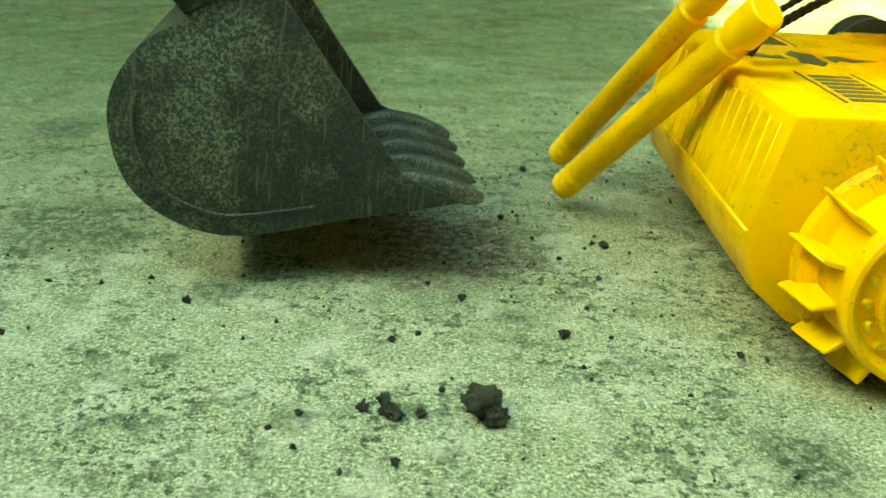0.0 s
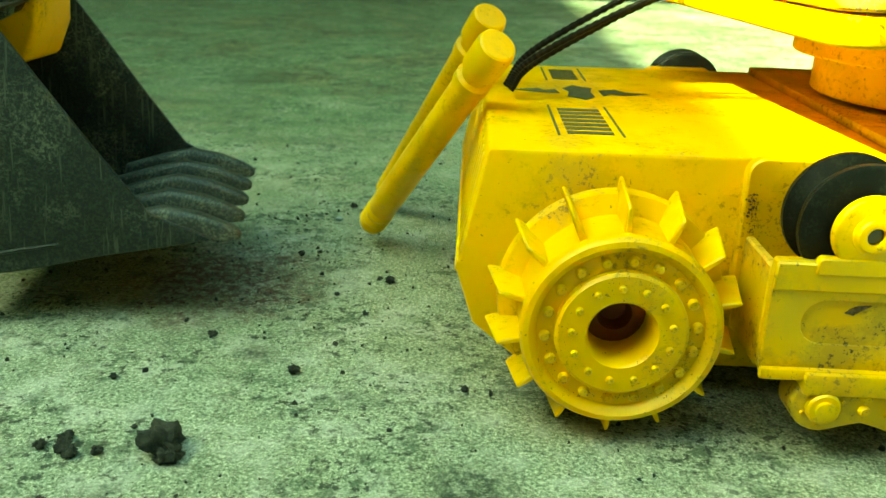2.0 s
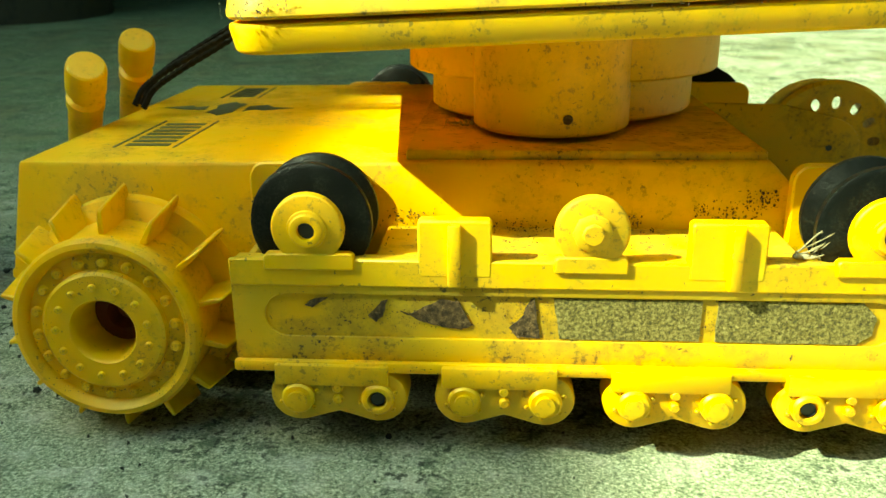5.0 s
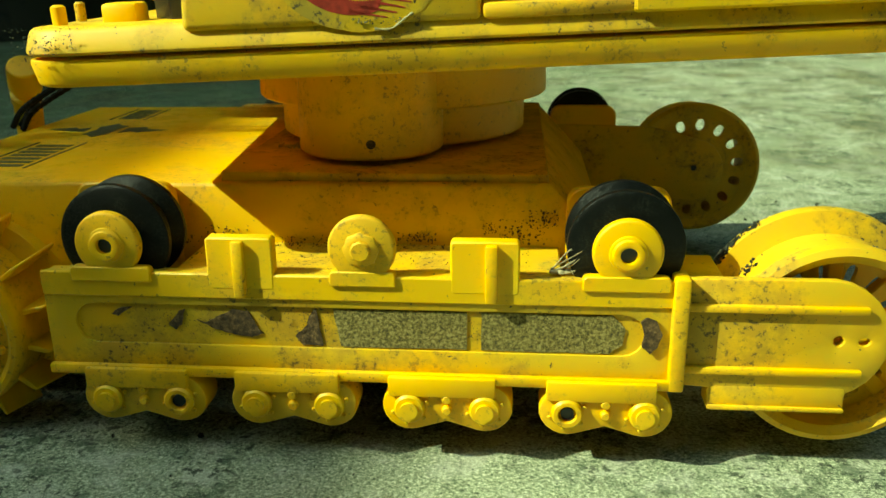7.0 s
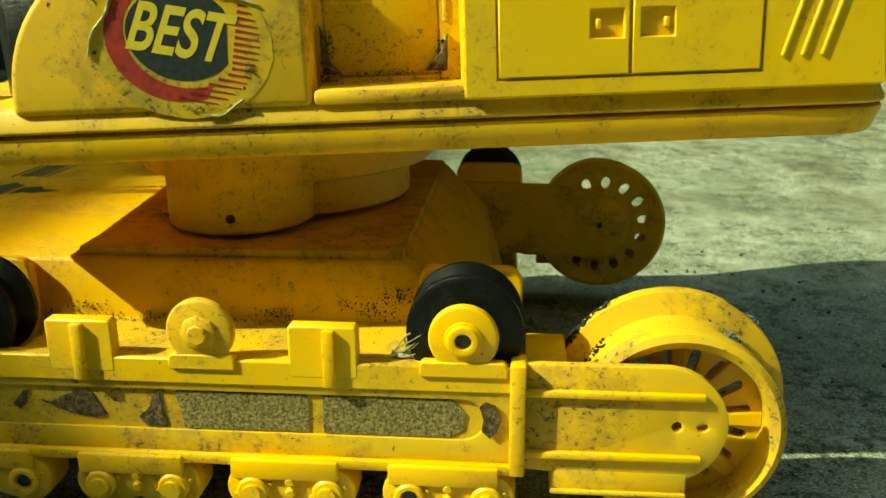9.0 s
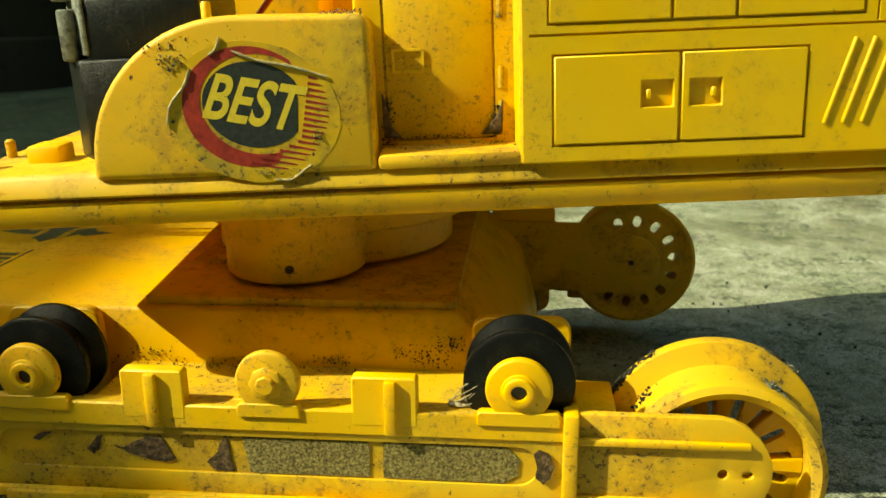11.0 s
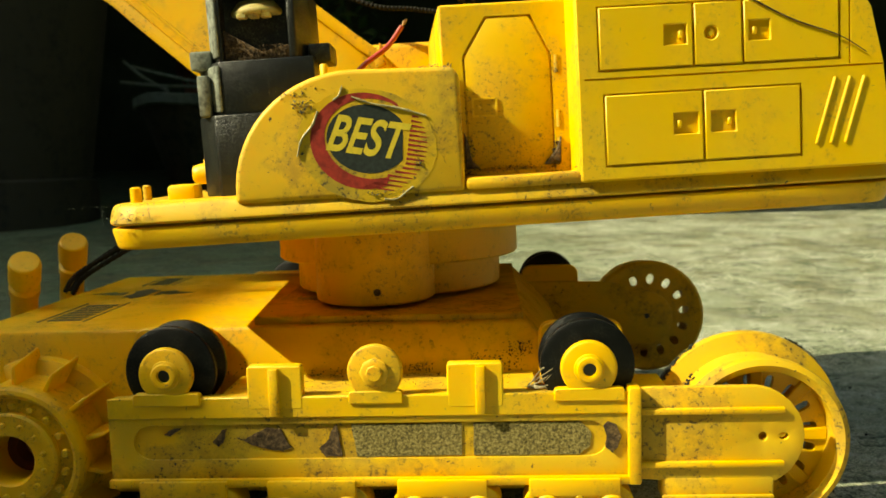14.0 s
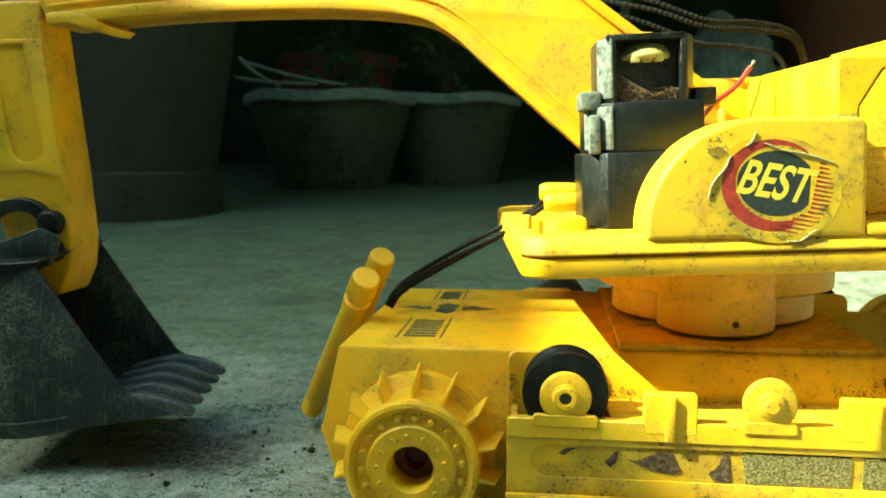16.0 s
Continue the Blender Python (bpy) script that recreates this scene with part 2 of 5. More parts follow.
def pot_mat(name, a, c):
    m, t, b = mat(name, 0.85)
    co = coords(t)
    s = node(t, "ShaderNodeMapping", Scale=(14, 14, 3))
    t.links.new(co, s.inputs[0])
    f = calc(t, "MULTIPLY", calc(t, "ADD", noise_tex(t, s.outputs[0], 1, 6, 0.7), noise_tex(t, co, 60, 5, 0.7)), 0.5)
    t.links.new(ramp(t, f, [(0.38, a), (0.62, c)]), b.inputs["Base Color"])
    bump(t, b, noise_tex(t, co, 120, 4), 0.4, 0.002)
    return m


pot_brown = pot_mat("mossy_clay", (0.022, 0.022, 0.012), (0.065, 0.052, 0.028))
pot_grey = pot_mat("weathered_cement", (0.03, 0.034, 0.02), (0.16, 0.135, 0.075))
pot_red = pot_mat("terracotta", (0.16, 0.06, 0.03), (0.28, 0.11, 0.06))
rim_grey = pot_mat("limed_rim", (0.14, 0.17, 0.13), (0.4, 0.44, 0.36))
leaf_mat, t, b = mat("leaf_green", 0.5)
info = t.nodes.new("ShaderNodeNewGeometry")
t.links.new(ramp(t, info.outputs["Random Per Island"], [(0.0, (0.02, 0.05, 0.012)), (0.6, (0.05, 0.11, 0.02)), (1.0, (0.12, 0.17, 0.05))]), b.inputs["Base Color"])
stem_mat = plain("woody_stem", (0.1, 0.075, 0.04), 0.8)
rag_mat = plain("faded_cloth", (0.3, 0.36, 0.34), 0.9, 0, 0.5, 30)

# ---- mesh helpers ----


def prism(bm, pts, y0, y1):
    """A polygon in x, z, run from y0 to y1."""
    a = [bm.verts.new((x, y0, z)) for x, z in pts]
    c = [bm.verts.new((x, y1, z)) for x, z in pts]
    n = len(pts)
    bm.faces.new(a), bm.faces.new(c[::-1])
    for i in range(n):
        bm.faces.new((a[i], a[(i + 1) % n], c[(i + 1) % n], c[i]))


def slab(bm, pts, z0, z1):
    """A polygon in x, y, run from z0 to z1."""
    a = [bm.verts.new((x, y, z0)) for x, y in pts]
    c = [bm.verts.new((x, y, z1)) for x, y in pts]
    n = len(pts)
    bm.faces.new(a[::-1]), bm.faces.new(c)
    for i in range(n):
        bm.faces.new((a[i], a[(i + 1) % n], c[(i + 1) % n], c[i]))


def box(bm, x0, x1, y0, y1, z0, z1):
    prism(bm, [(x0, z0), (x1, z0), (x1, z1), (x0, z1)], y0, y1)


def lathe(bm, prof, x=0.0, w=0.0, seg=32, axis="y", off=0.0):
    """Turns (radius, height) round an axis: y through x, z = w, or z through x, y = w."""
    rings = []
    for r, h in prof:
        ring = []
        for i in range(1 if r < 1e-7 else seg):
            a = 2 * math.pi * i / seg + off
            p, q = x + r * math.cos(a), w + r * math.sin(a)
            ring.append(bm.verts.new((p, h, q) if axis == "y" else (p, q, h)))
        rings.append(ring)
    for a, c in zip(rings, rings[1:]):
        for i in range(seg):
            j = (i + 1) % seg
            f = [a[i % len(a)], a[j % len(a)], c[j % len(c)], c[i % len(c)]]
            f = [v for k, v in enumerate(f) if v not in f[:k]]
            if len(f) > 2:
                bm.faces.new(f)


def pierced(bm, outer, holes, y0, y1):
    """A plate in x, z with holes through it."""
    sides = []
    for y in (y0, y1):
        edges, loops = [], []
        for pts in [outer, *holes]:
            vs = [bm.verts.new((p, y, q)) for p, q in pts]
            edges += [bm.edges.new((vs[i], vs[(i + 1) % len(vs)])) for i in range(len(vs))]
            loops.append(vs)
        bmesh.ops.triangle_fill(bm, use_beauty=True, use_dissolve=False, edges=edges)
        sides.append(loops)
    for a, c in zip(*sides):
        for i in range(len(a)):
            j = (i + 1) % len(a)
            bm.faces.new((a[i], a[j], c[j], c[i]))


def stadium(x0, x1, z0, z1, n=8):
    r, cz = (z1 - z0) / 2, (z0 + z1) / 2
    right = [(x1 - r + r * math.sin(math.pi * i / n), cz - r * math.cos(math.pi * i / n)) for i in range(n + 1)]
    left = [(x0 + r - r * math.sin(math.pi * i / n), cz + r * math.cos(math.pi * i / n)) for i in range(n + 1)]
    return right + left


def oval(cx, cz, a, b, n=32, start=0.0, end=360.0):
    full = end - start >= 360
    return [(cx + a * math.cos(radians(start + (end - start) * i / (n if full else n - 1))), cz + b * math.sin(radians(start + (end - start) * i / (n if full else n - 1)))) for i in range(n)]


def rounded(x0, x1, z0, z1, r, n=5):
    out = []
    for cx, cz, s in ((x1 - r, z0 + r, -90), (x1 - r, z1 - r, 0), (x0 + r, z1 - r, 90), (x0 + r, z0 + r, 180)):
        out += [(cx + r * math.cos(radians(s + 90 * i / n)), cz + r * math.sin(radians(s + 90 * i / n))) for i in range(n + 1)]
    return out


def smooth_line(pts, per=8):
    """A Catmull-Rom line through points."""
    P = [Vector(p) for p in pts]
    P = [2 * P[0] - P[1], *P, 2 * P[-1] - P[-2]]
    out = []
    for i in range(1, len(P) - 2):
        a, b, c, d = P[i - 1:i + 3]
        for k in range(per):
            s = k / per
            out.append(0.5 * (2 * b + (c - a) * s + (2 * a - 5 * b + 4 * c - d) * s * s + (3 * b - a - 3 * c + d) * s ** 3))
    return out + [P[-2]]


def sweep(bm, pts, radius, seg=8):
    """A tube along points; radius is a number or a function of the index."""
    rings, up = [], Vector((0.3, 0.2, 1)).normalized()
    for i, p in enumerate(pts):
        d = (pts[min(i + 1, len(pts) - 1)] - pts[max(i - 1, 0)]).normalized()
        u = (up - d * up.dot(d)).normalized()
        v = d.cross(u)
        r = radius(i) if callable(radius) else radius
        rings.append([bm.verts.new(p + r * (u * math.cos(2 * math.pi * k / seg) + v * math.sin(2 * math.pi * k / seg))) for k in range(seg)])
    for a, c in zip(rings, rings[1:]):
        for k in range(seg):
            bm.faces.new((a[k], a[(k + 1) % seg], c[(k + 1) % seg], c[k]))
    bm.faces.new(rings[0][::-1]), bm.faces.new(rings[-1])


def mesh_of(name, bm, material, bevel=0.0, seg=2, sharp=38, flat=False):
    bmesh.ops.recalc_face_normals(bm, faces=bm.faces)
    if bevel:
        edges = [e for e in bm.edges if len(e.link_faces) == 2 and e.calc_face_angle(0) > 0.6]
        bmesh.ops.bevel(bm, geom=edges, offset=bevel, segments=seg, affect="EDGES", profile=0.5, clamp_overlap=True)
    me = bpy.data.meshes.new(name)
    bm.to_mesh(me)
    bm.free()
    me.materials.append(material)
    me.polygons.foreach_set("use_smooth", [not flat] * len(me.polygons))
    me.set_sharp_from_angle(angle=radians(sharp))
    return me


def hang(ob, parent, m=None):
    ob.parent = parent
    if parent.parent is None:
        ob.matrix_parent_inverse = Matrix.Translation(parent.location).inverted()
    if m is not None:
        ob.matrix_basis = m
    return ob


def part(name, bm, material, parent, label="", bevel=0.0, seg=2, m=None, sharp=38, flat=False):
    ob = hang(new(name, mesh_of(name, bm, material, bevel, seg, sharp, flat)), parent, m)
    return tagged(ob, label)


def piece(name, me, parent, m, label=""):
    """An alike piece on shared mesh data."""
    return tagged(hang(new(name, me), parent, m), label)


def thing(name, at, label, category, group=""):
    e = new(name)
    e.location = at
    e.empty_display_size = 0.02
    return tagged(e, label, category, group)


def structure(name, bm, material, label, bevel=0.0):
    return tagged(new(name, mesh_of(name, bm, material, bevel)), label, name.split("_")[0], kind="structure")


B = bmesh.new

# ---- ground, and added walls and roof that close the yard and shape its light ----


def rise(y):
    """The yard climbs gently behind the toy."""
    d = max(0.0, y - 0.55)
    return 0.04 * d * d / (d + 0.25) if y < 6 else rise(5.99)


bm = B()
xs = sorted({round(v, 3) for v in [*np.linspace(-1, 1.4, 49), *np.linspace(-6, 6, 25), -40, -20, 20, 40]})
ys = sorted({round(v, 3) for v in [*np.linspace(-0.5, 2.2, 55), *np.linspace(-5, 6, 23), -40, -20, 20, 40]})
grid = [[bm.verts.new((x, y, rise(y))) for x in xs] for y in ys]
for r0, r1 in zip(grid, grid[1:]):
    for i in range(len(xs) - 1):
        bm.faces.new((r0[i], r0[i + 1], r1[i + 1], r1[i]))
tagged(new("ground", mesh_of("ground", bm, concrete)), "worn grey-green mossy concrete yard floor with dark pits, shade painted in at the back", "ground", kind="structure")
# unseen wall, added so its top edge sets where sunlight starts on the toy
bm = B()
box(bm, -2.3, -2.0, -6.0, 0.6, -0.1, 1.993)
structure("wall_west", bm, wall_mat, "plain dark unseen wall added to shade the bucket end of the toy", 0.01)
bm = B()
box(bm, -2.3, -2.0, 0.603, 3.2, -0.1, 1.4)
structure("wall_back", bm, wall_mat, "plain dark wall at the side of the flower pots", 0.01)
# unseen wall, added to keep low sky light and reflections off the toy
bm = B()
box(bm, -1.6, 4.5, -1.7, -1.4, -0.1, 2.6)
structure("wall_south", bm, wall_mat, "plain dark unseen wall added behind the camera", 0.01)
# unseen wall, added on the sunny side against the low sky
bm = B()
box(bm, 3.2, 3.5, -1.4, 3.2, -0.1, 3.2)
structure("wall_east", bm, wall_mat, "plain dark unseen wall added to close the sunny side", 0.01)
bm = B()
box(bm, -2.3, 3.2, 3.203, 3.4, -0.1, 2.6)
structure("wall_north", bm, wall_mat, "dark mouldy wall behind the flower pots", 0.01)
# unseen roof, added to darken the background and end the sunlit floor
bm = B()
box(bm, -2.3, 3.2, 0.62, 3.2, 1.403, 1.47)
structure("ceiling", bm, wall_mat, "low dark unseen roof added to darken the back of the yard")

# ---- the toy excavator ----
toy = thing("toy_excavator", (0.2, 0.243, 0), "dirty yellow plastic toy excavator with black bucket on concrete", "toy")
MID = 0.243

# hull
bm = B()
prism(bm, [(0.081, 0.0615), (0.0745, 0.031), (0.079, 0.017), (0.09, 0.008), (0.27, 0.008), (0.285, 0.02), (0.278, 0.045), (0.262, 0.0625)], 0.178, 0.308)
hull = part("hull", bm, yellow, toy, "faded yellow moulded undercarriage hull", 0.0012)
bm = B()
box(bm, 0.1765, 0.2615, 0.1800, 0.304, 0.0615, 0.0646)
part("turntable_plate", bm, yellow_dirt_shade, hull, "dirty orange-yellow raised plate", 0.0008)
for k in range(17):
    bm = B()
    y = 0.184 + k * 0.0074
    prism(bm, [(0.0799, 0.058), (0.0748, 0.0335), (0.0760, 0.0335), (0.0815, 0.058)], y, y + 0.0058)
    part("front_rib", bm, yellow, hull, "", 0.0004, 1)
bm = B()
prism(bm, [(0.0744, 0.033), (0.07415, 0.0305), (0.077, 0.0305), (0.077, 0.033)], 0.1785, 0.3075)
part("front_ledge", bm, yellow, hull, "", 0.0004, 1)
for y0, y1 in ((0.1745, 0.178), (0.308, 0.3115)):
    for x0, x1 in ((0.1395, 0.1655), (0.266, 0.2915)):
        bm = B()
        prism(bm, rounded(x0, x1, 0.03, 0.0625, 0.004), y0, y1)
        part("wheel_bracket", bm, yellow, hull, "", 0.0005, 1)

# worn printed decal on the hull: an emblem and two lettered labels too worn to read
for pts in ([(-0.026, 0.001), (-0.016, 0.0035), (-0.013, 0.0015), (-0.009, 0.003), (-0.008, -0.001), (-0.014, -0.001)], [(-0.006, 0.004), (-0.001, 0.0085), (0.002, 0.0065), (0.006, 0.0055), (0.0045, 0.001), (0.005, -0.004), (0.001, -0.0075), (-0.003, -0.005), (-0.0055, -0.0045), (-0.004, 0.0005)], [(0.008, 0.003), (0.015, 0.0048), (0.018, 0.002), (0.028, 0.0008), (0.016, -0.002), (0.012, -0.0008), (0.0085, -0.003)]):
    bm = B()
    slab(bm, [(0.110 + p * 0.8, 0.253 + q * 1.6) for p, q in pts], 0.0616, 0.0618)
    part("emblem_print", bm, grey_ink, hull, "worn dark grey printed emblem")
for y0, y1, x0, x1 in ((0.1935, 0.2310, 0.0985, 0.1145), (0.2755, 0.3010, 0.1015, 0.1145)):
    for x in (x0, x1):
        bm = B()
        box(bm, x - 0.0003, x + 0.0003, y0, y1, 0.0616, 0.06185)
        part("label_line", bm, grey_ink, hull, "worn dark printed line")
    step = (y1 - y0 - 0.004) / 7
    for k in range(7):
        bm = B()
        y = y0 + 0.002 + k * step
        box(bm, x0 + 0.0022, x1 - 0.0022, y, y + step * 0.55, 0.0616, 0.06185)
        part("lettering_bar", bm, grey_ink, hull, "worn dark printed letter bar")

# track frames, one on each side
HEX = [(math.cos(radians(60 * i)), math.sin(radians(60 * i))) for i in range(6)]


def stud(r, h, seg=10):
    bm = B()
    lathe(bm, [(r, 0.0006), (r, -h * 0.6), (r * 0.7, -h), (0, -h)], seg=seg)
    return mesh_of("bolt", bm, yellow)


BOLT, BOLT_S = stud(0.00125, 0.0012), stud(0.00088, 0.0009)
bm = B()
lathe(bm, [(0.0031, 0.001), (0.0031, -0.0008), (0.0027, -0.0013), (0.0018, -0.0013), (0.0018, -0.002), (0, -0.002)], seg=16)
HEAD = mesh_of("bolt", bm, yellow_clean, 0)
bm = B()
lathe(bm, [(0.0031, 0.001), (0.0031, -0.0008), (0.0027, -0.0013), (0.0019, -0.0013), (0.0017, -0.0008), (0.0017, 0.001)], seg=16)
SOCKET = mesh_of("bolt_socket", bm, yellow)
# black disc that stands in for the shade in an empty bolt socket
bm = B()
lathe(bm, [(0.0016, 0.0), (0.0016, 0.0005), (0, 0.0005)], seg=12)
PLUG = mesh_of("bolt_hole", bm, hole_shade_black)
bm = B()
T = 0.0008
prism(bm, [(0.0195, -T), (0.0276, -T * 0.8), (0.0294, -T * 0.5), (0.0294, T * 0.5), (0.0276, T * 0.8), (0.0195, T)], 0.0045, 0.0195)
for v in bm.verts:
    if v.co.y < 0.01 and v.co.x > 0.0255:
        v.co.x -= 0.0026
TOOTH = mesh_of("tooth", bm, yellow_clean, 0.0003, 1)
bm = B()
prism(bm, [(0.006, -0.0014), (0.0205, -0.002), (0.0205, 0.002), (0.006, 0.0014)], 0.004, 0.0075)
SPOKE = mesh_of("spoke", bm, yellow, 0.0004, 1)


def at_y(x, y, z, turn=0.0):
    """A pose whose local x points out at an angle in the x, z plane."""
    return Matrix.Translation((x, y, z)) @ Matrix.Rotation(-radians(turn), 4, "Y")


def side(far):
    M = Matrix.Translation((0, 2 * MID, 0)) @ Matrix.Diagonal((1, -1, 1, 1)) if far else Matrix()

    def put(name, bm, material, parent, label="", bevel=0.0, seg=2):
        if far:
            bmesh.ops.transform(bm, matrix=M, verts=bm.verts)
        return part(name, bm, material, parent, label, bevel, seg)

    def pieces(name, me, parent, m, label=""):
        return piece(name, me, parent, M @ m, label)

    # frame wall with a sunk panel
    bm = B()
    panel = stadium(0.1475, 0.2835, 0.0283, 0.0386)
    pierced(bm, rounded(0.1405, 0.2905, 0.0205, 0.0468, 0.0016, 3), [panel], 0.1514, 0.1524)
    frame_ob = put("track_frame", bm, yellow_dirt_shade if not far else yellow, toy, "yellow track frame with grime and a sunk side panel", 0.0004)
    bm = B()
    box(bm, 0.1412, 0.29, 0.1522, 0.1562, 0.0208, 0.0464)
    box(bm, 0.172, 0.2645, 0.156, 0.178, 0.0425, 0.0462)
    box(bm, 0.1412, 0.1435, 0.1562, 0.177, 0.02, 0.044)
    box(bm, 0.2875, 0.29, 0.1562, 0.177, 0.02, 0.044)
    put("frame_core", bm, yellow_dirt_shade, frame_ob, "", 0.0005, 1)
    bm = B()
    prism(bm, [(0.1402, 0.0205), (0.2907, 0.0205), (0.2907, 0.0232), (0.1402, 0.0232)], 0.1492, 0.1512)
    put("ridge", bm, yellow, frame_ob, "", 0.0007)
    bm = B()
    prism(bm, [(0.1405, 0.0468), (0.2905, 0.0468), (0.2905, 0.0405), (0.1405, 0.0405)], 0.1508, 0.1518)
    put("upper_band", bm, yellow, frame_ob, "", 0.0004, 1)
    bm = B()
    box(bm, 0.2890, 0.2926, 0.1490, 0.157, 0.0205, 0.0482)
    put("end_post", bm, yellow, frame_ob, "", 0.0007)
    if not far:
        # dry sand caught in the panel, with scraped gaps
        for k, (pts, mt) in enumerate((
            ([(0.2125, 0.0287), (0.2425, 0.0287), (0.2425, 0.0382), (0.211, 0.0382)], sand),
            ([(0.2458, 0.0287), (0.2755, 0.0287), (0.2785, 0.031), (0.279, 0.035), (0.276, 0.0382), (0.2458, 0.0382)], sand),
            ([(0.2033, 0.0288), (0.2082, 0.0288), (0.2068, 0.0382), (0.2052, 0.0365), (0.2045, 0.034), (0.2015, 0.031)], soil),
            ([(0.1775, 0.0345), (0.18, 0.034), (0.1865, 0.0375), (0.1905, 0.037), (0.1922, 0.0335), (0.1935, 0.0315), (0.191, 0.0305), (0.185, 0.0315), (0.182, 0.0325)], soil),
            ([(0.1705, 0.0335), (0.1735, 0.0368), (0.1748, 0.0372), (0.1738, 0.0335), (0.1722, 0.032)], soil),
            ([(0.1565, 0.0358), (0.1585, 0.0372), (0.1618, 0.0376), (0.1598, 0.0362), (0.1582, 0.0352)], soil),
            ([(0.2845, 0.0295), (0.2862, 0.031), (0.287, 0.0345), (0.2858, 0.0375), (0.2835, 0.0383), (0.2822, 0.037), (0.2832, 0.034), (0.2828, 0.031)], soil),
        )):
            line = []
            for i, p in enumerate(pts):
                q = pts[(i + 1) % len(pts)]
                for s in range(6):
                    a = Vector(p).lerp(Vector(q), s / 6)
                    n = noise.noise_vector((a.x * 900, a.y * 900, k * 3.1)) * 0.00028
                    line.append((a.x + n.x, min(max(a.y + n.y, 0.0286), 0.0383)))
            bm = B()
            y1 = 0.15215 if k < 3 or k == 3 or k == 4 or k == 5 else 0.1506
            prism(bm, line, y1 - 0.0003 if k < 6 else 0.1505, y1 + 0.0003 if k < 6 else 0.1512)
            put("dirt_film", bm, mt, frame_ob, "grey-brown film of dried sand" if mt is sand else "dark dried dirt patch")

    # idler arm
    bm = B()
    arm_line = [(0.2925, 0.0212), (0.324, 0.0188)] + oval(0.3235, 0.0332, 0.0144, 0.0144, 13, -85, 85) + [(0.2925, 0.0475)]
    pierced(bm, arm_line, [oval(0.3265, 0.0332, 0.0012, 0.0013, 10), oval(0.3322, 0.0332, 0.0013, 0.0010, 10)], 0.1520, 0.1545)
    arm_ob = put("idler_arm", bm, yellow_dirt_shade, toy, "yellow rounded idler arm with two screw holes", 0.0004)
    for z in (0.0408, 0.0255):
        bm = B()
        box(bm, 0.2925, 0.3322, 0.1507, 0.1525, z - 0.0009, z + 0.0009)
        put("arm_rib", bm, yellow, arm_ob, "", 0.0005)
    bm = B()
    box(bm, 0.2985, 0.3295, 0.1518, 0.1580, 0.0155, 0.0215)
    box(bm, 0.2985, 0.3295, 0.1508, 0.1520, 0.0155, 0.0168)
    put("lower_plate", bm, yellow_dirt_shade, arm_ob, "", 0.0006)
    bm = B()
    box(bm, 0.2925, 0.318, 0.1565, 0.1740, 0.024, 0.0455) if far else box(bm, 0.2925, 0.302, 0.1545, 0.1760, 0.024, 0.0455)
    put("arm_core", bm, yellow, arm_ob, "", 0.0006)
    if far:
        bm = B()
        prism(bm, [(0.255, 0.027), (0.322, 0.0255)] + oval(0.3215, 0.0375, 0.0125, 0.0125, 11, -80, 80) + [(0.305, 0.0545), (0.302, 0.0548), (0.255, 0.0555)], 0.1775, 0.1793)
        put("inner_arm_plate", bm, yellow_dirt_shade, arm_ob, "", 0.0004)
        # black disc painted in as the dark of a hole
        bm = B()
        lathe(bm, [(0, 0.1795), (0.0012, 0.1795), (0.0012, 0.179)], 0.3225, 0.0385, 12)
        put("arm_hole", bm, hole_shade_black, arm_ob, "small dark hole")

    # idler wheel, a spool with a slotted disc
    cx, cz, r, flange = (0.3230, 0.0380, 0.0235, 0.0255) if far else (0.3278, 0.0300, 0.0243, 0.0283)
    bm = B()
    lathe(bm, [(0.0205, 0.1565), (0.0225, 0.1552), (r - 0.0002, 0.156), (r, 0.157), (r, 0.1595), (0.0228, 0.1612), (0.0228, 0.1715), (flange - 0.0003, 0.1732), (flange, 0.1740), (flange, 0.1765), (flange - 0.0013, 0.1772), (0.0205, 0.1765), (0.0205, 0.1565)], cx, cz, 56)
    idler = put("idler_wheel", bm, yellow_dirt_shade, toy, "yellow spool-shaped idler wheel with slotted disc")
    bm = B()
    slots = []
    for k in range(16 if not far else 14):
        a = 360 / (16 if not far else 14) * k + 8
        c, s = math.cos(radians(a)), math.sin(radians(a))
        pts = stadium(0.0105, 0.018, -0.0012, 0.0012, 4) if not far else stadium(0.0146, 0.0194, -0.0017, 0.0017, 4)
        slots.append([(cx + p * c - q * s, cz + p * s + q * c) for p, q in pts])
    pierced(bm, oval(cx, cz, 0.021, 0.021, 48), slots, 0.1640 if not far else 0.1745, 0.1657 if not far else 0.1762)
    # far disc takes the darker, dirtier yellow to paint in the deck's shade
    put("slotted_disc", bm, yellow_dirt_shade if far else yellow, idler)
    bm = B()
    lathe(bm, [(0, 0.1545), (0.003, 0.1545), (0.003, 0.1685)], cx, cz, 16)
    put("axle", bm, yellow, idler)
    for k in range(0 if far else 8):
        pieces("spoke", SPOKE, idler, at_y(cx, 0.159, cz, 45 * k + 90))

    # drive sprocket with fins and studs
    cx, cz = 0.1105, 0.0288
    bm = B()
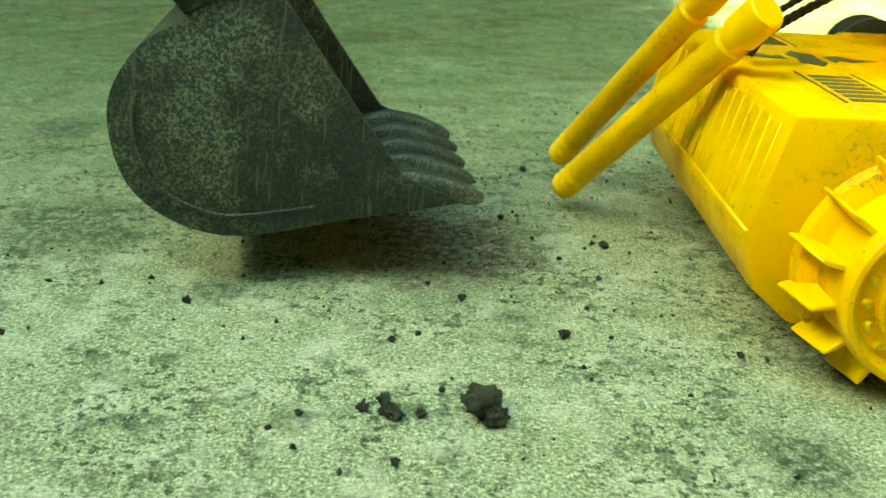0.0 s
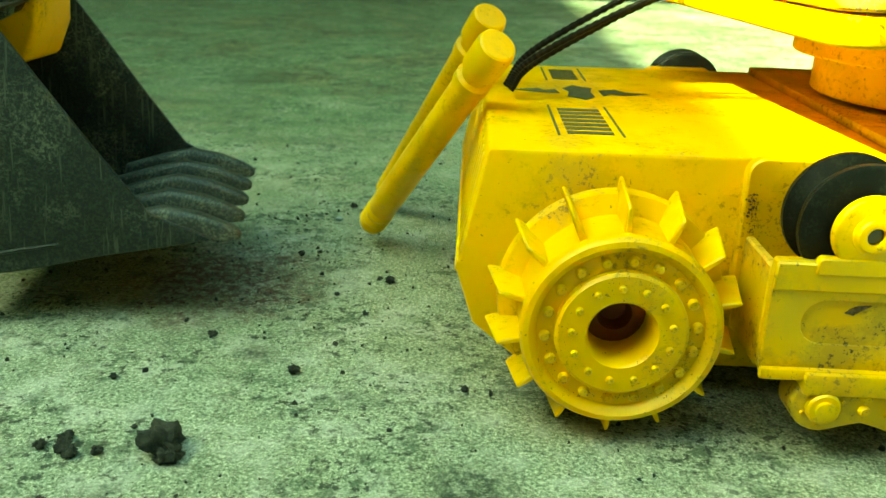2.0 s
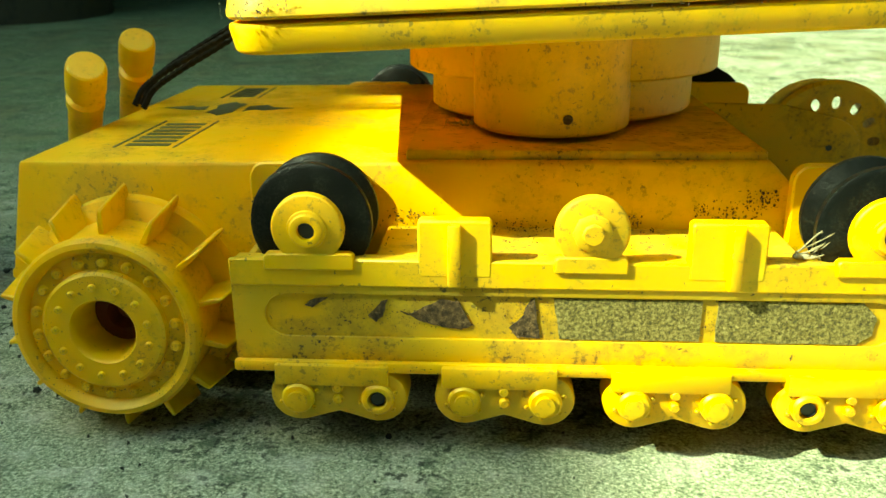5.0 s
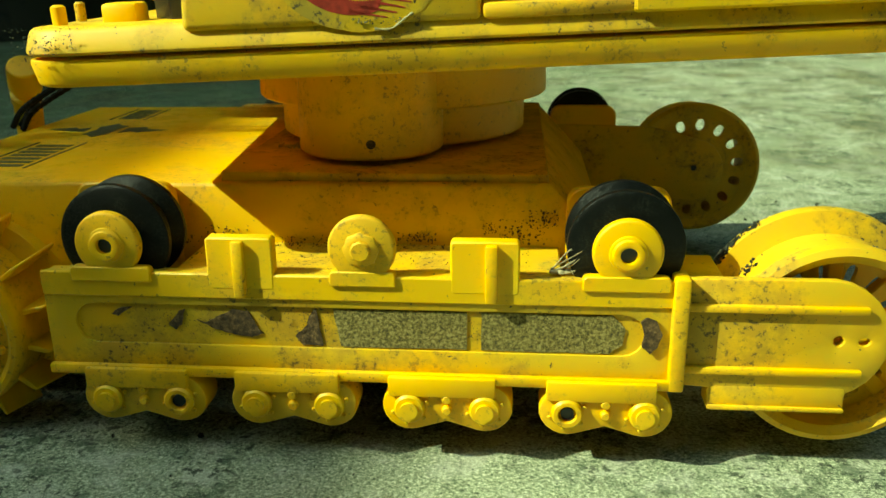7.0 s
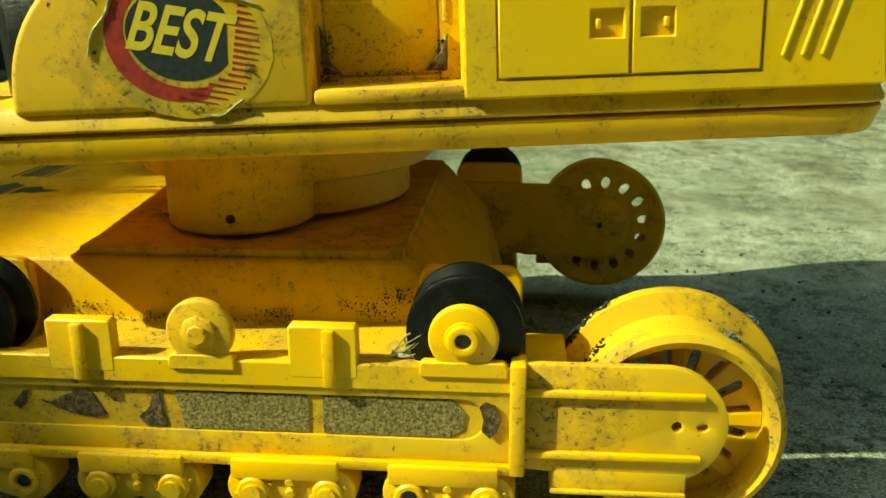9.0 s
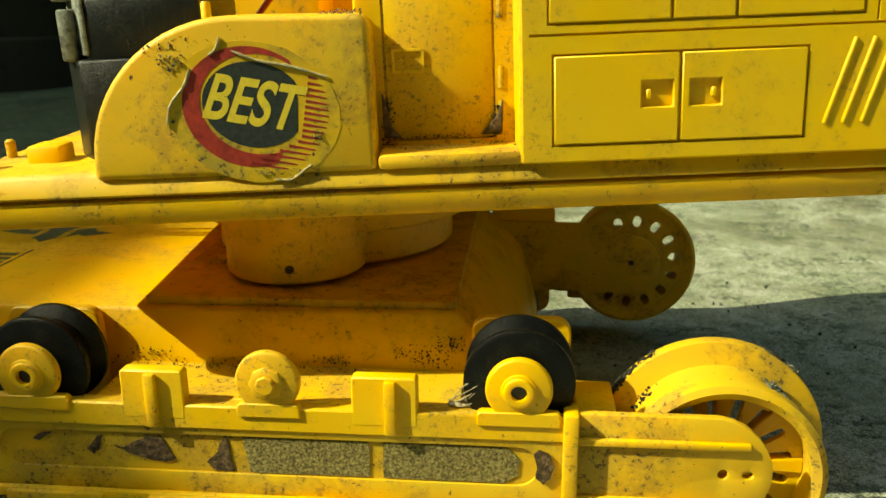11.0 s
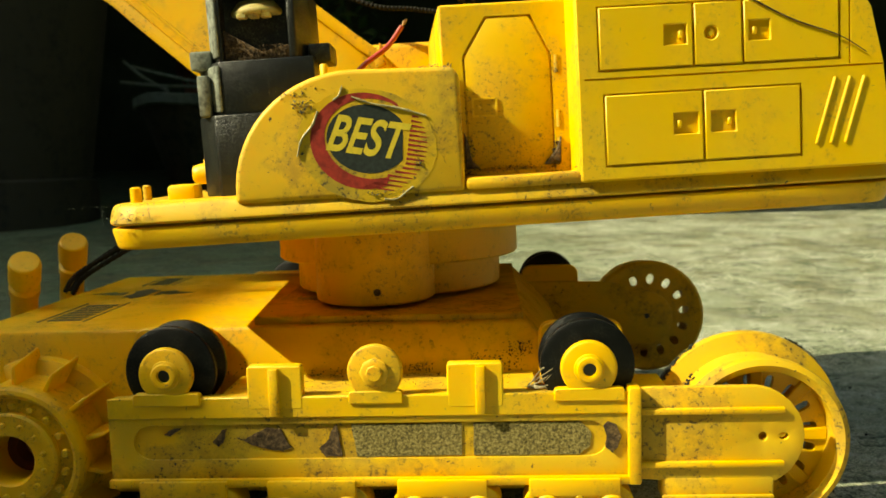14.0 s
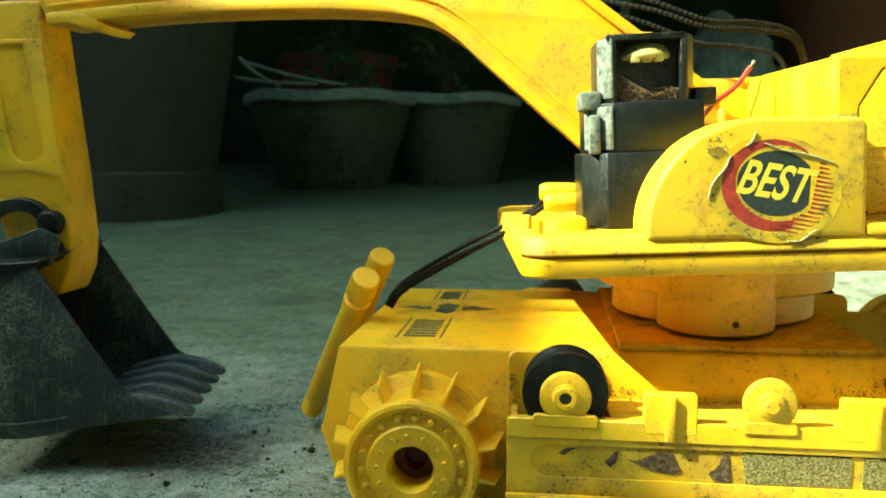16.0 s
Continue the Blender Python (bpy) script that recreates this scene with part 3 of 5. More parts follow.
    lathe(bm, [(0.0072, 0.166), (0.0072, 0.1512), (0.0078, 0.1504), (0.0135, 0.1504), (0.0142, 0.1510), (0.0143, 0.1526), (0.0180, 0.1528), (0.0187, 0.1515), (0.0198, 0.1506), (0.0210, 0.1509), (0.0217, 0.152), (0.0217, 0.1545), (0.0212, 0.1562), (0.0216, 0.167), (0.0258, 0.169), (0.0262, 0.1705), (0.0262, 0.1725), (0.02, 0.1735), (0.0072, 0.1735)], cx, cz, 60)
    spr = put("drive_sprocket", bm, yellow, toy, "yellow drive sprocket with fins, studs and a hollow hub")
    # cavity coloured dark red-brown against the yellow round it
    bm = B()
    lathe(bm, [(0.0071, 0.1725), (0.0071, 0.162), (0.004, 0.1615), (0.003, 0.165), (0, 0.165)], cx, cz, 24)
    put("hub_cavity", bm, dark_inside, spr, "dark red-brown hub cavity")
    for k in range(14):
        pieces("tooth", TOOTH, spr, at_y(cx, 0.1515, cz, 90 + 360 / 14 * k))
    for k in range(18):
        a = radians(20 * k + 6)
        pieces("bolt", BOLT, spr, at_y(cx + 0.0162 * math.cos(a), 0.1527, cz + 0.0162 * math.sin(a)))
    for k in range(13):
        a = radians(360 / 13 * k + 12)
        pieces("bolt", BOLT_S, spr, at_y(cx + 0.0108 * math.cos(a), 0.1504, cz + 0.0108 * math.sin(a)))

    # black carrier wheels with their yellow caps, the bare middle cap, and the guide blocks
    for cx, black in ((0.1583, True), (0.2185, False), (0.2785, True)):
        cz = 0.0535
        bm = B()
        lathe(bm, [(0, 0.1504), (0.0074, 0.1504), (0.0079, 0.1509), (0.0079, 0.1527), (0, 0.1527)], cx, cz, 36)
        w = 0.0098 if black else 0.0077
        prism(bm, [(cx - w, 0.0445), (cx + w, 0.0445), (cx + w, 0.0475), (cx + w - 0.0008, 0.0482), (cx - w + 0.0008, 0.0482), (cx - w, 0.0475)], 0.1501, 0.1528)
        cap = put("roller_cap", bm, yellow, toy, "round yellow roller cap on a small base", 0.0003, 1)
        bm = B()
        if black:
            lathe(bm, [(0.0019, 0.1506), (0.0019, 0.1491), (0.0026, 0.1489), (0.0034, 0.1491), (0.0037, 0.1497), (0.0042, 0.1499), (0.0044, 0.1506)], cx, cz, 24)
        else:
            lathe(bm, [(0, 0.1484), (0.0021, 0.1484), (0.0024, 0.1487), (0.0024, 0.1494), (0.0038, 0.1495), (0.0042, 0.1498), (0.0043, 0.1506)], cx, cz, 8)
        put("hub_boss", bm, yellow, cap)
        if black:
            # black floor in the boss, drawn as the shade of its hole
            bm = B()
            lathe(bm, [(0, 0.15035), (0.00195, 0.15035), (0.00195, 0.1506)], cx, cz, 16)
            put("hub_hole", bm, hole_shade_black, cap, "dark hole")
            bm = B()
            lathe(bm, [(0, 0.1548), (0.0122, 0.1545), (0.0133, 0.1551), (0.0134, 0.1564), (0.0102, 0.1580), (0.0102, 0.1634), (0.0133, 0.1650), (0.0133, 0.1664), (0.0122, 0.1672), (0, 0.1672)], cx, cz, 44)
            wheel = put("carrier_wheel", bm, wheel_black, toy, "black grooved plastic carrier wheel")
            bm = B()
            lathe(bm, [(0.003, 0.1525), (0.003, 0.1755)], cx, cz, 12)
            put("axle", bm, yellow, wheel)
    for x0, rib in ((0.1818, 0.1882), (0.2388, 0.2468)):
        bm = B()
        prism(bm, rounded(x0, x0 + 0.0158, 0.043, 0.0557, 0.0008, 2), 0.1507, 0.1545)
        blk = put("guide_block", bm, yellow_clean, toy, "small yellow guide block with a raised rib", 0.0004, 1)
        bm = B()
        box(bm, rib, rib + 0.0028, 0.1492, 0.1512, 0.0412, 0.0551)
        put("rib", bm, yellow, blk, "", 0.0005)

    # four bogies
    for k in range(4):
        x0 = 0.1478 + 0.0372 * k
        a, c = x0 + 0.0068, x0 + 0.0247
        line = oval(a, 0.0147, 0.0066, 0.0063, 13, 90, 290) + [(a + 0.0055, 0.0098), (x0 + 0.0157, 0.0108), (c - 0.0055, 0.0098)] + oval(c, 0.0147, 0.0066, 0.0063, 13, -110, 90)
        bm = B()
        prism(bm, line, 0.1492, 0.158)
        bog = put("bogie", bm, yellow_dirt_shade if k in (0, 1) else yellow, toy, "yellow twin-roller bogie plate with bolt heads", 0.0009)
        bm = B()
        box(bm, x0 + 0.0018, x0 + 0.0272, 0.1480, 0.158, 0.0178, 0.0228)
        put("bogie_bracket", bm, yellow, bog, "", 0.0005)
        for cx, open_hole in ((a, k == 3), (c, k == 0)):
            pieces("bolt_socket" if open_hole else "bolt", SOCKET if open_hole else HEAD, bog, at_y(cx, 0.1490, 0.0147) @ Matrix.Scale(1.2, 4))
            if open_hole:
                pieces("bolt_hole", PLUG, bog, at_y(cx, 0.1482, 0.0147), "dark empty bolt hole")
            for q in range(0, 360, 60):
                pieces("bolt", BOLT_S, bog, at_y(cx + 0.0043 * math.cos(radians(q + 20)), 0.1492, 0.0147 + 0.0043 * math.sin(radians(q + 20))) @ Matrix.Scale(0.62, 4))
        for z in (0.0172, 0.0143):
            pieces("bolt", BOLT, bog, at_y(x0 + 0.0157, 0.1492, z))
        bm = B()
        lathe(bm, [(0, 0.162), (0.0100, 0.162), (0.0104, 0.1625), (0.0104, 0.170), (0, 0.170)], x0 + 0.0157, 0.0150, 20)
        put("inner_roller", bm, wheel_black, bog, "black roller hidden behind the bogie")


side(False)
side(True)

# turntable drum with its lobes
bm = B()
lathe(bm, [(0, 0.0662), (0.0376, 0.0662), (0.0383, 0.0669), (0.0383, 0.0895)], 0.2168, MID, 64, "z")
drum = part("turntable_drum", bm, yellow, toy, "yellow lobed turntable drum with grease spot")
bm = B()
lathe(bm, [(0.0375, 0.0775), (0.0445, 0.0775), (0.0451, 0.0781), (0.0451, 0.09)], 0.2168, MID, 64, "z")
part("drum_collar", bm, yellow, drum)
for x, y, r, z in ((0.2122, 0.2068, 0.0203, 0.0660),):
    bm = B()
    lathe(bm, [(0, z), (r - 0.0008, z), (r, z + 0.0008), (r, 0.09)], x, y, 40, "z")
    part("drum_lobe", bm, yellow, drum)
bm = B()
lathe(bm, [(0, 0.1866 - 0.0005), (0.0011, 0.1866 - 0.0004), (0.0016, 0.188)], 0.2152, 0.0705, 12)
part("grease_spot", bm, soil, drum, "dark dried grease spot")

# ---- upper body, tipped up a little towards its tail ----
SWING = Vector((0.222, 0.243, 0.09))
UP = Matrix.Translation(SWING + Vector((-0.0064, -0.0148, 0.0014))) @ Matrix.Rotation(radians(5.8), 4, "Z") @ Matrix.Rotation(-radians(1.8), 4, "Y") @ Matrix.Translation(-SWING)
# the motor, the console and the wire stand a little further in
INNER = Matrix.Translation((0, 0, 0.0012)) @ Matrix.Translation((0.2202, 0.238, 0)) @ Matrix.Rotation(radians(3.2), 4, "Z") @ Matrix.Translation((-0.222, -0.243, 0)) @ Matrix.Translation((0.215, 0, 0.09)) @ Matrix.Rotation(-radians(2.3), 4, "Y") @ Matrix.Translation((-0.215, 0, -0.09))
Y0, Y1 = 0.170, 0.332


def upper(name, bm, material, label="", bevel=0.0, seg=2, parent=None):
    return part(name, bm, material, parent or toy, label, bevel, seg, UP if parent is None else None)


bm = B()
slab(bm, rounded(0.1427, 0.3732, Y0 + 0.001, Y1 - 0.001, 0.010, 6), 0.0905, 0.0968)
for v in bm.verts:
    if v.co.z < 0.092:
        v.co.x = 0.215 + (v.co.x - 0.215) * 0.985
        v.co.y = 0.251 + (v.co.y - 0.251) * 0.985
tray = upper("deck_tray", bm, yellow, "yellow lower deck tray with scuffed rim", 0.0010)
bm = B()
slab(bm, rounded(0.1424, 0.3735, Y0, Y1, 0.010, 6), 0.0974, 0.1035)
for v in bm.verts:
    if v.co.z > 0.1:
        v.co.x = 0.215 + (v.co.x - 0.215) * 0.985
        v.co.y = 0.251 + (v.co.y - 0.251) * 0.97
deck = upper("upper_deck", bm, yellow_dirt_shade, "yellow upper deck with scuffed nose and a dark seam", 0.0016, 3)

# rounded fender, which carries the sticker
bm = B()
line = [(0.1803, 0.1015), (0.2450, 0.1015), (0.2450, 0.1338), (0.2430, 0.1362)] + oval(0.2145, 0.1045, 0.0340, 0.0325, 14, 90, 176)
prism(bm, line, 0.1705, 0.203)
fender = upper("fender", bm, yellow_dirt_shade, "rounded yellow fender with a torn round sticker", 0.0042, 5)
bm = B()
lathe(bm, [(0.0012, 0.134), (0.0012, 0.1398), (0.0008, 0.1403), (0, 0.1403)], 0.2065, 0.184, 12, "z")
part("peg", bm, yellow_clean, fender)

# sticker: thin printed layers
SX, SZ, TURN_ST = 0.2174, 0.1168, -11.0
ST = Matrix.Translation((SX, 0.1700, SZ)) @ Matrix.Rotation(-radians(TURN_ST), 4, "Y") @ Matrix.Diagonal((0.88, 1, 0.88, 1))


def sticker(name, bm, material, label=""):
    return part(name, bm, material, fender, label, m=ST)


bm = B()
prism(bm, [(x * (1 + 0.02 * noise.noise((x * 400, z * 400, 0))), z * (1 + 0.02 * noise.noise((x * 400, z * 400, 5)))) for x, z in oval(0.001, -0.0010, 0.0222, 0.0178, 64)], 0.00042, 0.0006)
sticker("sticker_film", bm, yellow_dirt_shade, "yellowed round sticker film")
bm = B()
outer, inner = oval(0.0, 0.0002, 0.0172, 0.0152, 40, 60, 300), oval(0.0020, 0.0012, 0.0148, 0.0126, 40, 60, 300)
prism(bm, outer + inner[::-1], 0.00036, 0.0005)
sticker("red_ring", bm, red_print, "faded red sticker ring")
bm = B()
face = [(x, z) for x, z in oval(0.001, 0.001, 0.0132, 0.0108, 40)]
prism(bm, [(min(x, 0.0122 - z * 0.12), z) for x, z in face], 0.00036, 0.0005)
sticker("dark_oval", bm, ink, "dark green-black sticker oval")
for k in range(17):
    bm = B()
    z = 0.0100 - k * 0.0015
    x1 = 0.0208 * math.sqrt(max(0.05, 1 - (z / 0.0172) ** 2)) - 0.0008
    x0 = 0.0138 if z > -0.006 else 0.0138 - (-0.006 - z) * 1.5
    prism(bm, [(x0, z + 0.0004), (x1, z + 0.0001), (x1, z - 0.0002), (x0, z - 0.0004)], 0.00036, 0.0005)
    sticker("red_stripe", bm, red_print)
font = bpy.data.curves.new("word", "FONT")
font.body, font.size, font.shear, font.extrude, font.offset = "BEST", 0.0140, 0.34, 0.00008, 0.0003
font.align_x, font.align_y = "CENTER", "CENTER"
tmp = bpy.data.objects.new("word", font)
me = bpy.data.meshes.new_from_object(tmp)
bpy.data.objects.remove(tmp)
me.materials.append(pale_print)
me.transform(Matrix.Translation((-0.0005, 0.00038, 0.0010)) @ Matrix.Rotation(radians(90), 4, "X") @ Matrix.Diagonal((0.80, 1.15, 1, 1)))
piece("lettering", me, fender, ST, "yellow lettering BEST")
for k, pts in enumerate(([(-0.006, 0.0135), (0.001, 0.0122), (0.009, 0.012), (0.0185, 0.0108)], [(-0.0205, -0.0075), (-0.0198, -0.002), (-0.017, 0.003), (-0.0158, 0.0075)], [(0.0085, -0.0172), (0.0125, -0.0165), (0.0155, -0.0135), (0.0172, -0.012)], [(-0.0115, 0.0115), (-0.0098, 0.0135), (-0.0092, 0.0165)])):
    bm = B()
    c = smooth_line([(x, 0.0002 - 0.0001 * math.sin(i * 1.7 + k), z) for i, (x, z) in enumerate(pts)], 8)
    sweep(bm, c, lambda i: 0.00022 + 0.0004 * abs(noise.noise((i * 0.43, k * 2.2, 0.5))), 6)
    sticker("torn_edge", bm, film_pale, "curled torn sticker edge")

# door box and door
bm = B()
box(bm, 0.2405, 0.2785, 0.1745, 0.276, 0.1015, 0.1552)
doorbox = upper("cabin_box", bm, yellow, "yellow box with a sunk cabin door", 0.0012)
doorbox.matrix_basis = UP @ Matrix.Translation((0, 0.0088, 0))
bm = B()
octo = [(0.2475, 0.1068), (0.2725, 0.1068), (0.2725, 0.139), (0.2668, 0.1505), (0.2545, 0.1505), (0.2475, 0.1395)]
prism(bm, octo, 0.1738, 0.1745)
door = part("cabin_door", bm, yellow, doorbox, "yellow door with cut corners", 0.0003)
bm = B()
wide = [(x + (0.0006 if x > 0.26 else -0.0006), z + (0.0006 if z > 0.128 else -0.0006)) for x, z in octo]
pierced(bm, [(0.2412, 0.1022), (0.2779, 0.1022), (0.2779, 0.1543), (0.2412, 0.1543)], [wide], 0.1737, 0.1744)
part("door_surround", bm, yellow, doorbox)
bm = B()
pierced(bm, rounded(0.2490, 0.2565, 0.1222, 0.1278, 0.0004, 2), [rounded(0.2496, 0.2559, 0.1228, 0.1272, 0.0003, 2)], 0.1733, 0.1740)
lathe(bm, [(0, 0.1733), (0.0004, 0.1734), (0.0006, 0.174)], 0.2512, 0.1250, 10)
part("door_latch", bm, yellow_clean, doorbox)
bm = B()
for z in (0.110, 0.118, 0.134):
    lathe(bm, [(0, z), (0.0009, z), (0.0009, z + 0.005), (0, z + 0.005)], 0.2745, 0.1742, 10, "z")
part("door_hinge", bm, yellow_dirt_shade, doorbox)
for pts in ([(0.2462, 0.1072), (0.2505, 0.1072), (0.2482, 0.1095), (0.247, 0.116), (0.2462, 0.118)], [(0.2695, 0.1072), (0.2745, 0.1072), (0.2748, 0.1155), (0.2733, 0.1115), (0.2715, 0.1095)]):
    bm = B()
    prism(bm, pts, 0.1722, 0.1744)
    part("dirt_film", bm, soil, doorbox, "dark dirt packed in the corner", 0.0004)
bm = B()
prism(bm, [(0.2452, 0.1015), (0.279, 0.1015), (0.279, 0.1050), (0.2452, 0.1050)], 0.1702, 0.186)
upper("door_sill", bm, yellow_dirt_shade, "yellow door sill with grit", 0.0012)

# engine house with raised panels
bm = B()
line = [(0.2775, 0.1015), (0.3690, 0.1015), (0.3660, 0.1300), (0.3625, 0.1465), (0.3580, 0.1535), (0.351, 0.1565), (0.335, 0.1615), (0.2795, 0.1638), (0.2775, 0.1625)]
prism(bm, line, 0.1697, 0.3315)
house = upper("engine_house", bm, yellow_clean, "yellow engine house with panelled side and broken roof edge", 0.0020, 3)


PANELS = ((0.2842, 0.3105, 0.1325, 0.1495), (0.3111, 0.3245, 0.1325, 0.1495), (0.3251, 0.3522, 0.1325, 0.1495), (0.2852, 0.3128, 0.1060, 0.1254), (0.3134, 0.3408, 0.1060, 0.1254))
G = 0.0005
bm = B()
sheet = [(0.2782, 0.1022), (0.3680, 0.1022), (0.3651, 0.1300), (0.3616, 0.1462), (0.3572, 0.1528), (0.351, 0.1556), (0.335, 0.1604), (0.2799, 0.1628), (0.2782, 0.1618)]
cuts = [[(0.2842 - G, 0.1325 - G), (0.3522 + G, 0.1325 - G), (0.3522 + G, 0.1495 + G), (0.2842 - G, 0.1495 + G)], [(0.2852 - G, 0.1060 - G), (0.3408 + G, 0.1060 - G), (0.3408 + G, 0.1254 + G), (0.2852 - G, 0.1254 + G)], [(0.2798, 0.1297), (0.3652, 0.1297), (0.3652, 0.1303), (0.2798, 0.1303)], [(0.3552, 0.1306), (0.3557, 0.1306), (0.3557, 0.1525), (0.3552, 0.1525)]]
pierced(bm, sheet, cuts, 0.1689, 0.1698)
part("side_sheet", bm, yellow_clean, house, "", 0.0003, 1, flat=True)
for x0, x1, z0, z1 in PANELS:
    bm = B()
    hole = None
    if x1 < 0.311 and z0 > 0.13:
        hole = (0.3025, 0.3088, 0.1385, 0.1440)
    elif x0 > 0.325:
        hole = (0.3265, 0.3325, 0.1385, 0.1440)
    elif z0 < 0.11:
        hole = (0.3045, 0.3115, 0.1137, 0.1195) if x1 < 0.313 else (0.3152, 0.3222, 0.1137, 0.1195)
    loops = [[(hole[0], hole[2]), (hole[1], hole[2]), (hole[1], hole[3]), (hole[0], hole[3])]] if hole else [oval(0.3158, 0.1412, 0.0019, 0.0019, 18)]
    pierced(bm, [(x0, z0), (x1, z0), (x1, z1), (x0, z1)], loops, 0.1686, 0.1698)
    pan = part("side_panel", bm, yellow_clean, house, "", 0.0003, 1, flat=True)
    bm = B()
    if hole:
        mx = hole[1] - 0.0016 if (x1 < 0.313 and z0 > 0.13) or x0 > 0.313 and z0 < 0.11 else hole[0] + 0.0017
        box(bm, mx - 0.0006, mx + 0.0006, 0.1686, 0.1703, (hole[2] + hole[3]) / 2 - 0.0012, (hole[2] + hole[3]) / 2 + 0.001)
    else:
        lathe(bm, [(0, 0.1690), (0.0010, 0.1690), (0.0013, 0.1703)], 0.3158, 0.1412, 14)
    part("latch", bm, yellow_clean, house, "", 0.0003, 1)
for k in range(3):
    bm = B()
    x = 0.3455 + 0.0042 * k
    sweep(bm, [Vector((x, 0.1690, 0.1085)), Vector((x + 0.0057, 0.1690, 0.1270))], 0.0006, 10)
    part("louvre", bm, yellow_clean, house, "", 0.0004)
# ragged torn glue along the roof edge: a brittle curled skin
bm = B()
rows = []
for k in range(91):
    s = k / 90
    x = 0.2925 + 0.054 * s
    zc = 0.1590 - 0.0008 * s + 0.0020 * noise.noise((s * 6, 1, 0)) + (0.0016 * (s - 0.6) / 0.4 if s > 0.6 else 0)
    hw = 0.0007 + 0.0011 * noise.noise((s * 14, 3, 0)) + 0.0007 * noise.noise((s * 47, 5, 0))
    if hw < 0.0003:
        hw = 0.0003
    rows.append([bm.verts.new((x + 0.0006 * noise.noise((s * 60, j, 2)), 0.1689 - (0.0002, 0.0004, 0.0005, 0.0004, 0.0001)[j] * (1 + 0.9 * noise.noise((s * 40, j * 0.7, 9))), zc + hw * (-1, -0.5, 0, 0.5, 1)[j])) for j in range(5)])
for a, c in zip(rows, rows[1:]):
    for j in range(4):
        bm.faces.new((a[j], c[j], c[j + 1], a[j + 1]))
back = bmesh.ops.extrude_face_region(bm, geom=bm.faces[:])
bmesh.ops.translate(bm, vec=(0, 0.0004, 0), verts=[v for v in back["geom"] if isinstance(v, bmesh.types.BMVert)])
part("torn_glue", bm, glue_crust, house, "crust of torn brittle glue", sharp=25)
# thin dark strip laid on the panels as a strand's cast shadow
bm = B()
sweep(bm, smooth_line([(0.3190, 0.1686, 0.1575), (0.3240, 0.1683, 0.1520), (0.3380, 0.1683, 0.1440), (0.3520, 0.1683, 0.1385), (0.3600, 0.1684, 0.1335)], 6), lambda i: 0.00034 - 0.000008 * i, 6)
part("shadow_line", bm, soil, house, "thin dark line standing in for a strand's cast shadow")
bm = B()
slab(bm, [(0.283, 0.178), (0.338, 0.178), (0.345, 0.19), (0.345, 0.29), (0.283, 0.29)], 0.1605, 0.1660)
part("roof_hatch", bm, yellow_clean, house, "", 0.0015)
bm = B()
slab(bm, [(0.300, 0.200), (0.340, 0.200), (0.3465, 0.215), (0.3465, 0.27), (0.300, 0.27)], 0.1655, 0.1690)
part("roof_glass", bm, dust_black, house, "dusty dark roof panel", 0.001)

# seat console behind the motor
bm = B()
box(bm, 0.2085, 0.2405, 0.256, 0.306, 0.1015, 0.1560)
console = upper("console", bm, yellow, "yellow console block behind the motor", 0.0022, 3)
console.matrix_basis = INNER
for x in (0.2160,):
    bm = B()
    box(bm, x, x + 0.0008, 0.2555, 0.3, 0.105, 0.1563)
    part("console_seam", bm, yellow_dirt_shade, console, "", 0.0002, 1)

# black motor block with soil in its window
bm = B()
slab(bm, [(0.1602, 0.1890), (0.1680, 0.1790), (0.2030, 0.1790), (0.2030, 0.2150), (0.1602, 0.2150)], 0.1015, 0.1292)
motor = upper("motor_block", bm, motor_black, "black dusty motor block with soil in its window", 0.0007)
motor.matrix_basis = INNER @ Matrix.Translation((0.1838, 0.197, 0.1015)) @ Matrix.Diagonal((0.91, 1, 0.965, 1)) @ Matrix.Translation((-0.1832, -0.197, -0.1015))
bm = B()
slab(bm, [(0.1622, 0.1905), (0.1705, 0.1805), (0.2020, 0.1805), (0.2020, 0.2130), (0.1622, 0.2130)], 0.1290, 0.1456)
part("motor_middle", bm, motor_black, motor, "", 0.0006)
bm = B()
chamf = [(0.1668, 0.1885), (0.1705, 0.1815), (0.1722, 0.1815), (0.1722, 0.1870), (0.1940, 0.1870), (0.1940, 0.1815), (0.1965, 0.1815), (0.2000, 0.1885), (0.2000, 0.2110), (0.1668, 0.2110)]
slab(bm, chamf, 0.1455, 0.1672)
part("motor_top", bm, chalk_black, motor, "dusty black motor top", 0.0006)
bm = B()
box(bm, 0.1690, 0.1960, 0.1812, 0.1880, 0.1655, 0.1676)
part("window_lintel", bm, dust_black, motor, "", 0.0005)
# left ear is paler than the right, its sunlit side put into the colour
for x0, x1 in ((0.1600, 0.1672), (0.1996, 0.2072)):
    bm = B()
    box(bm, x0, x1, 0.1845, 0.2000, 0.1438, 0.1497)
    part("motor_ear", bm, chalk_dust_gleam if x0 < 0.18 else chalk_black, motor, "", 0.0007)
bm = B()
box(bm, 0.1626, 0.1664, 0.181, 0.187, 0.1289, 0.1418)
part("motor_flange", bm, chalk_dust_gleam, motor, "pale flange coloured with dust and the gleam of its lit side", 0.0008)
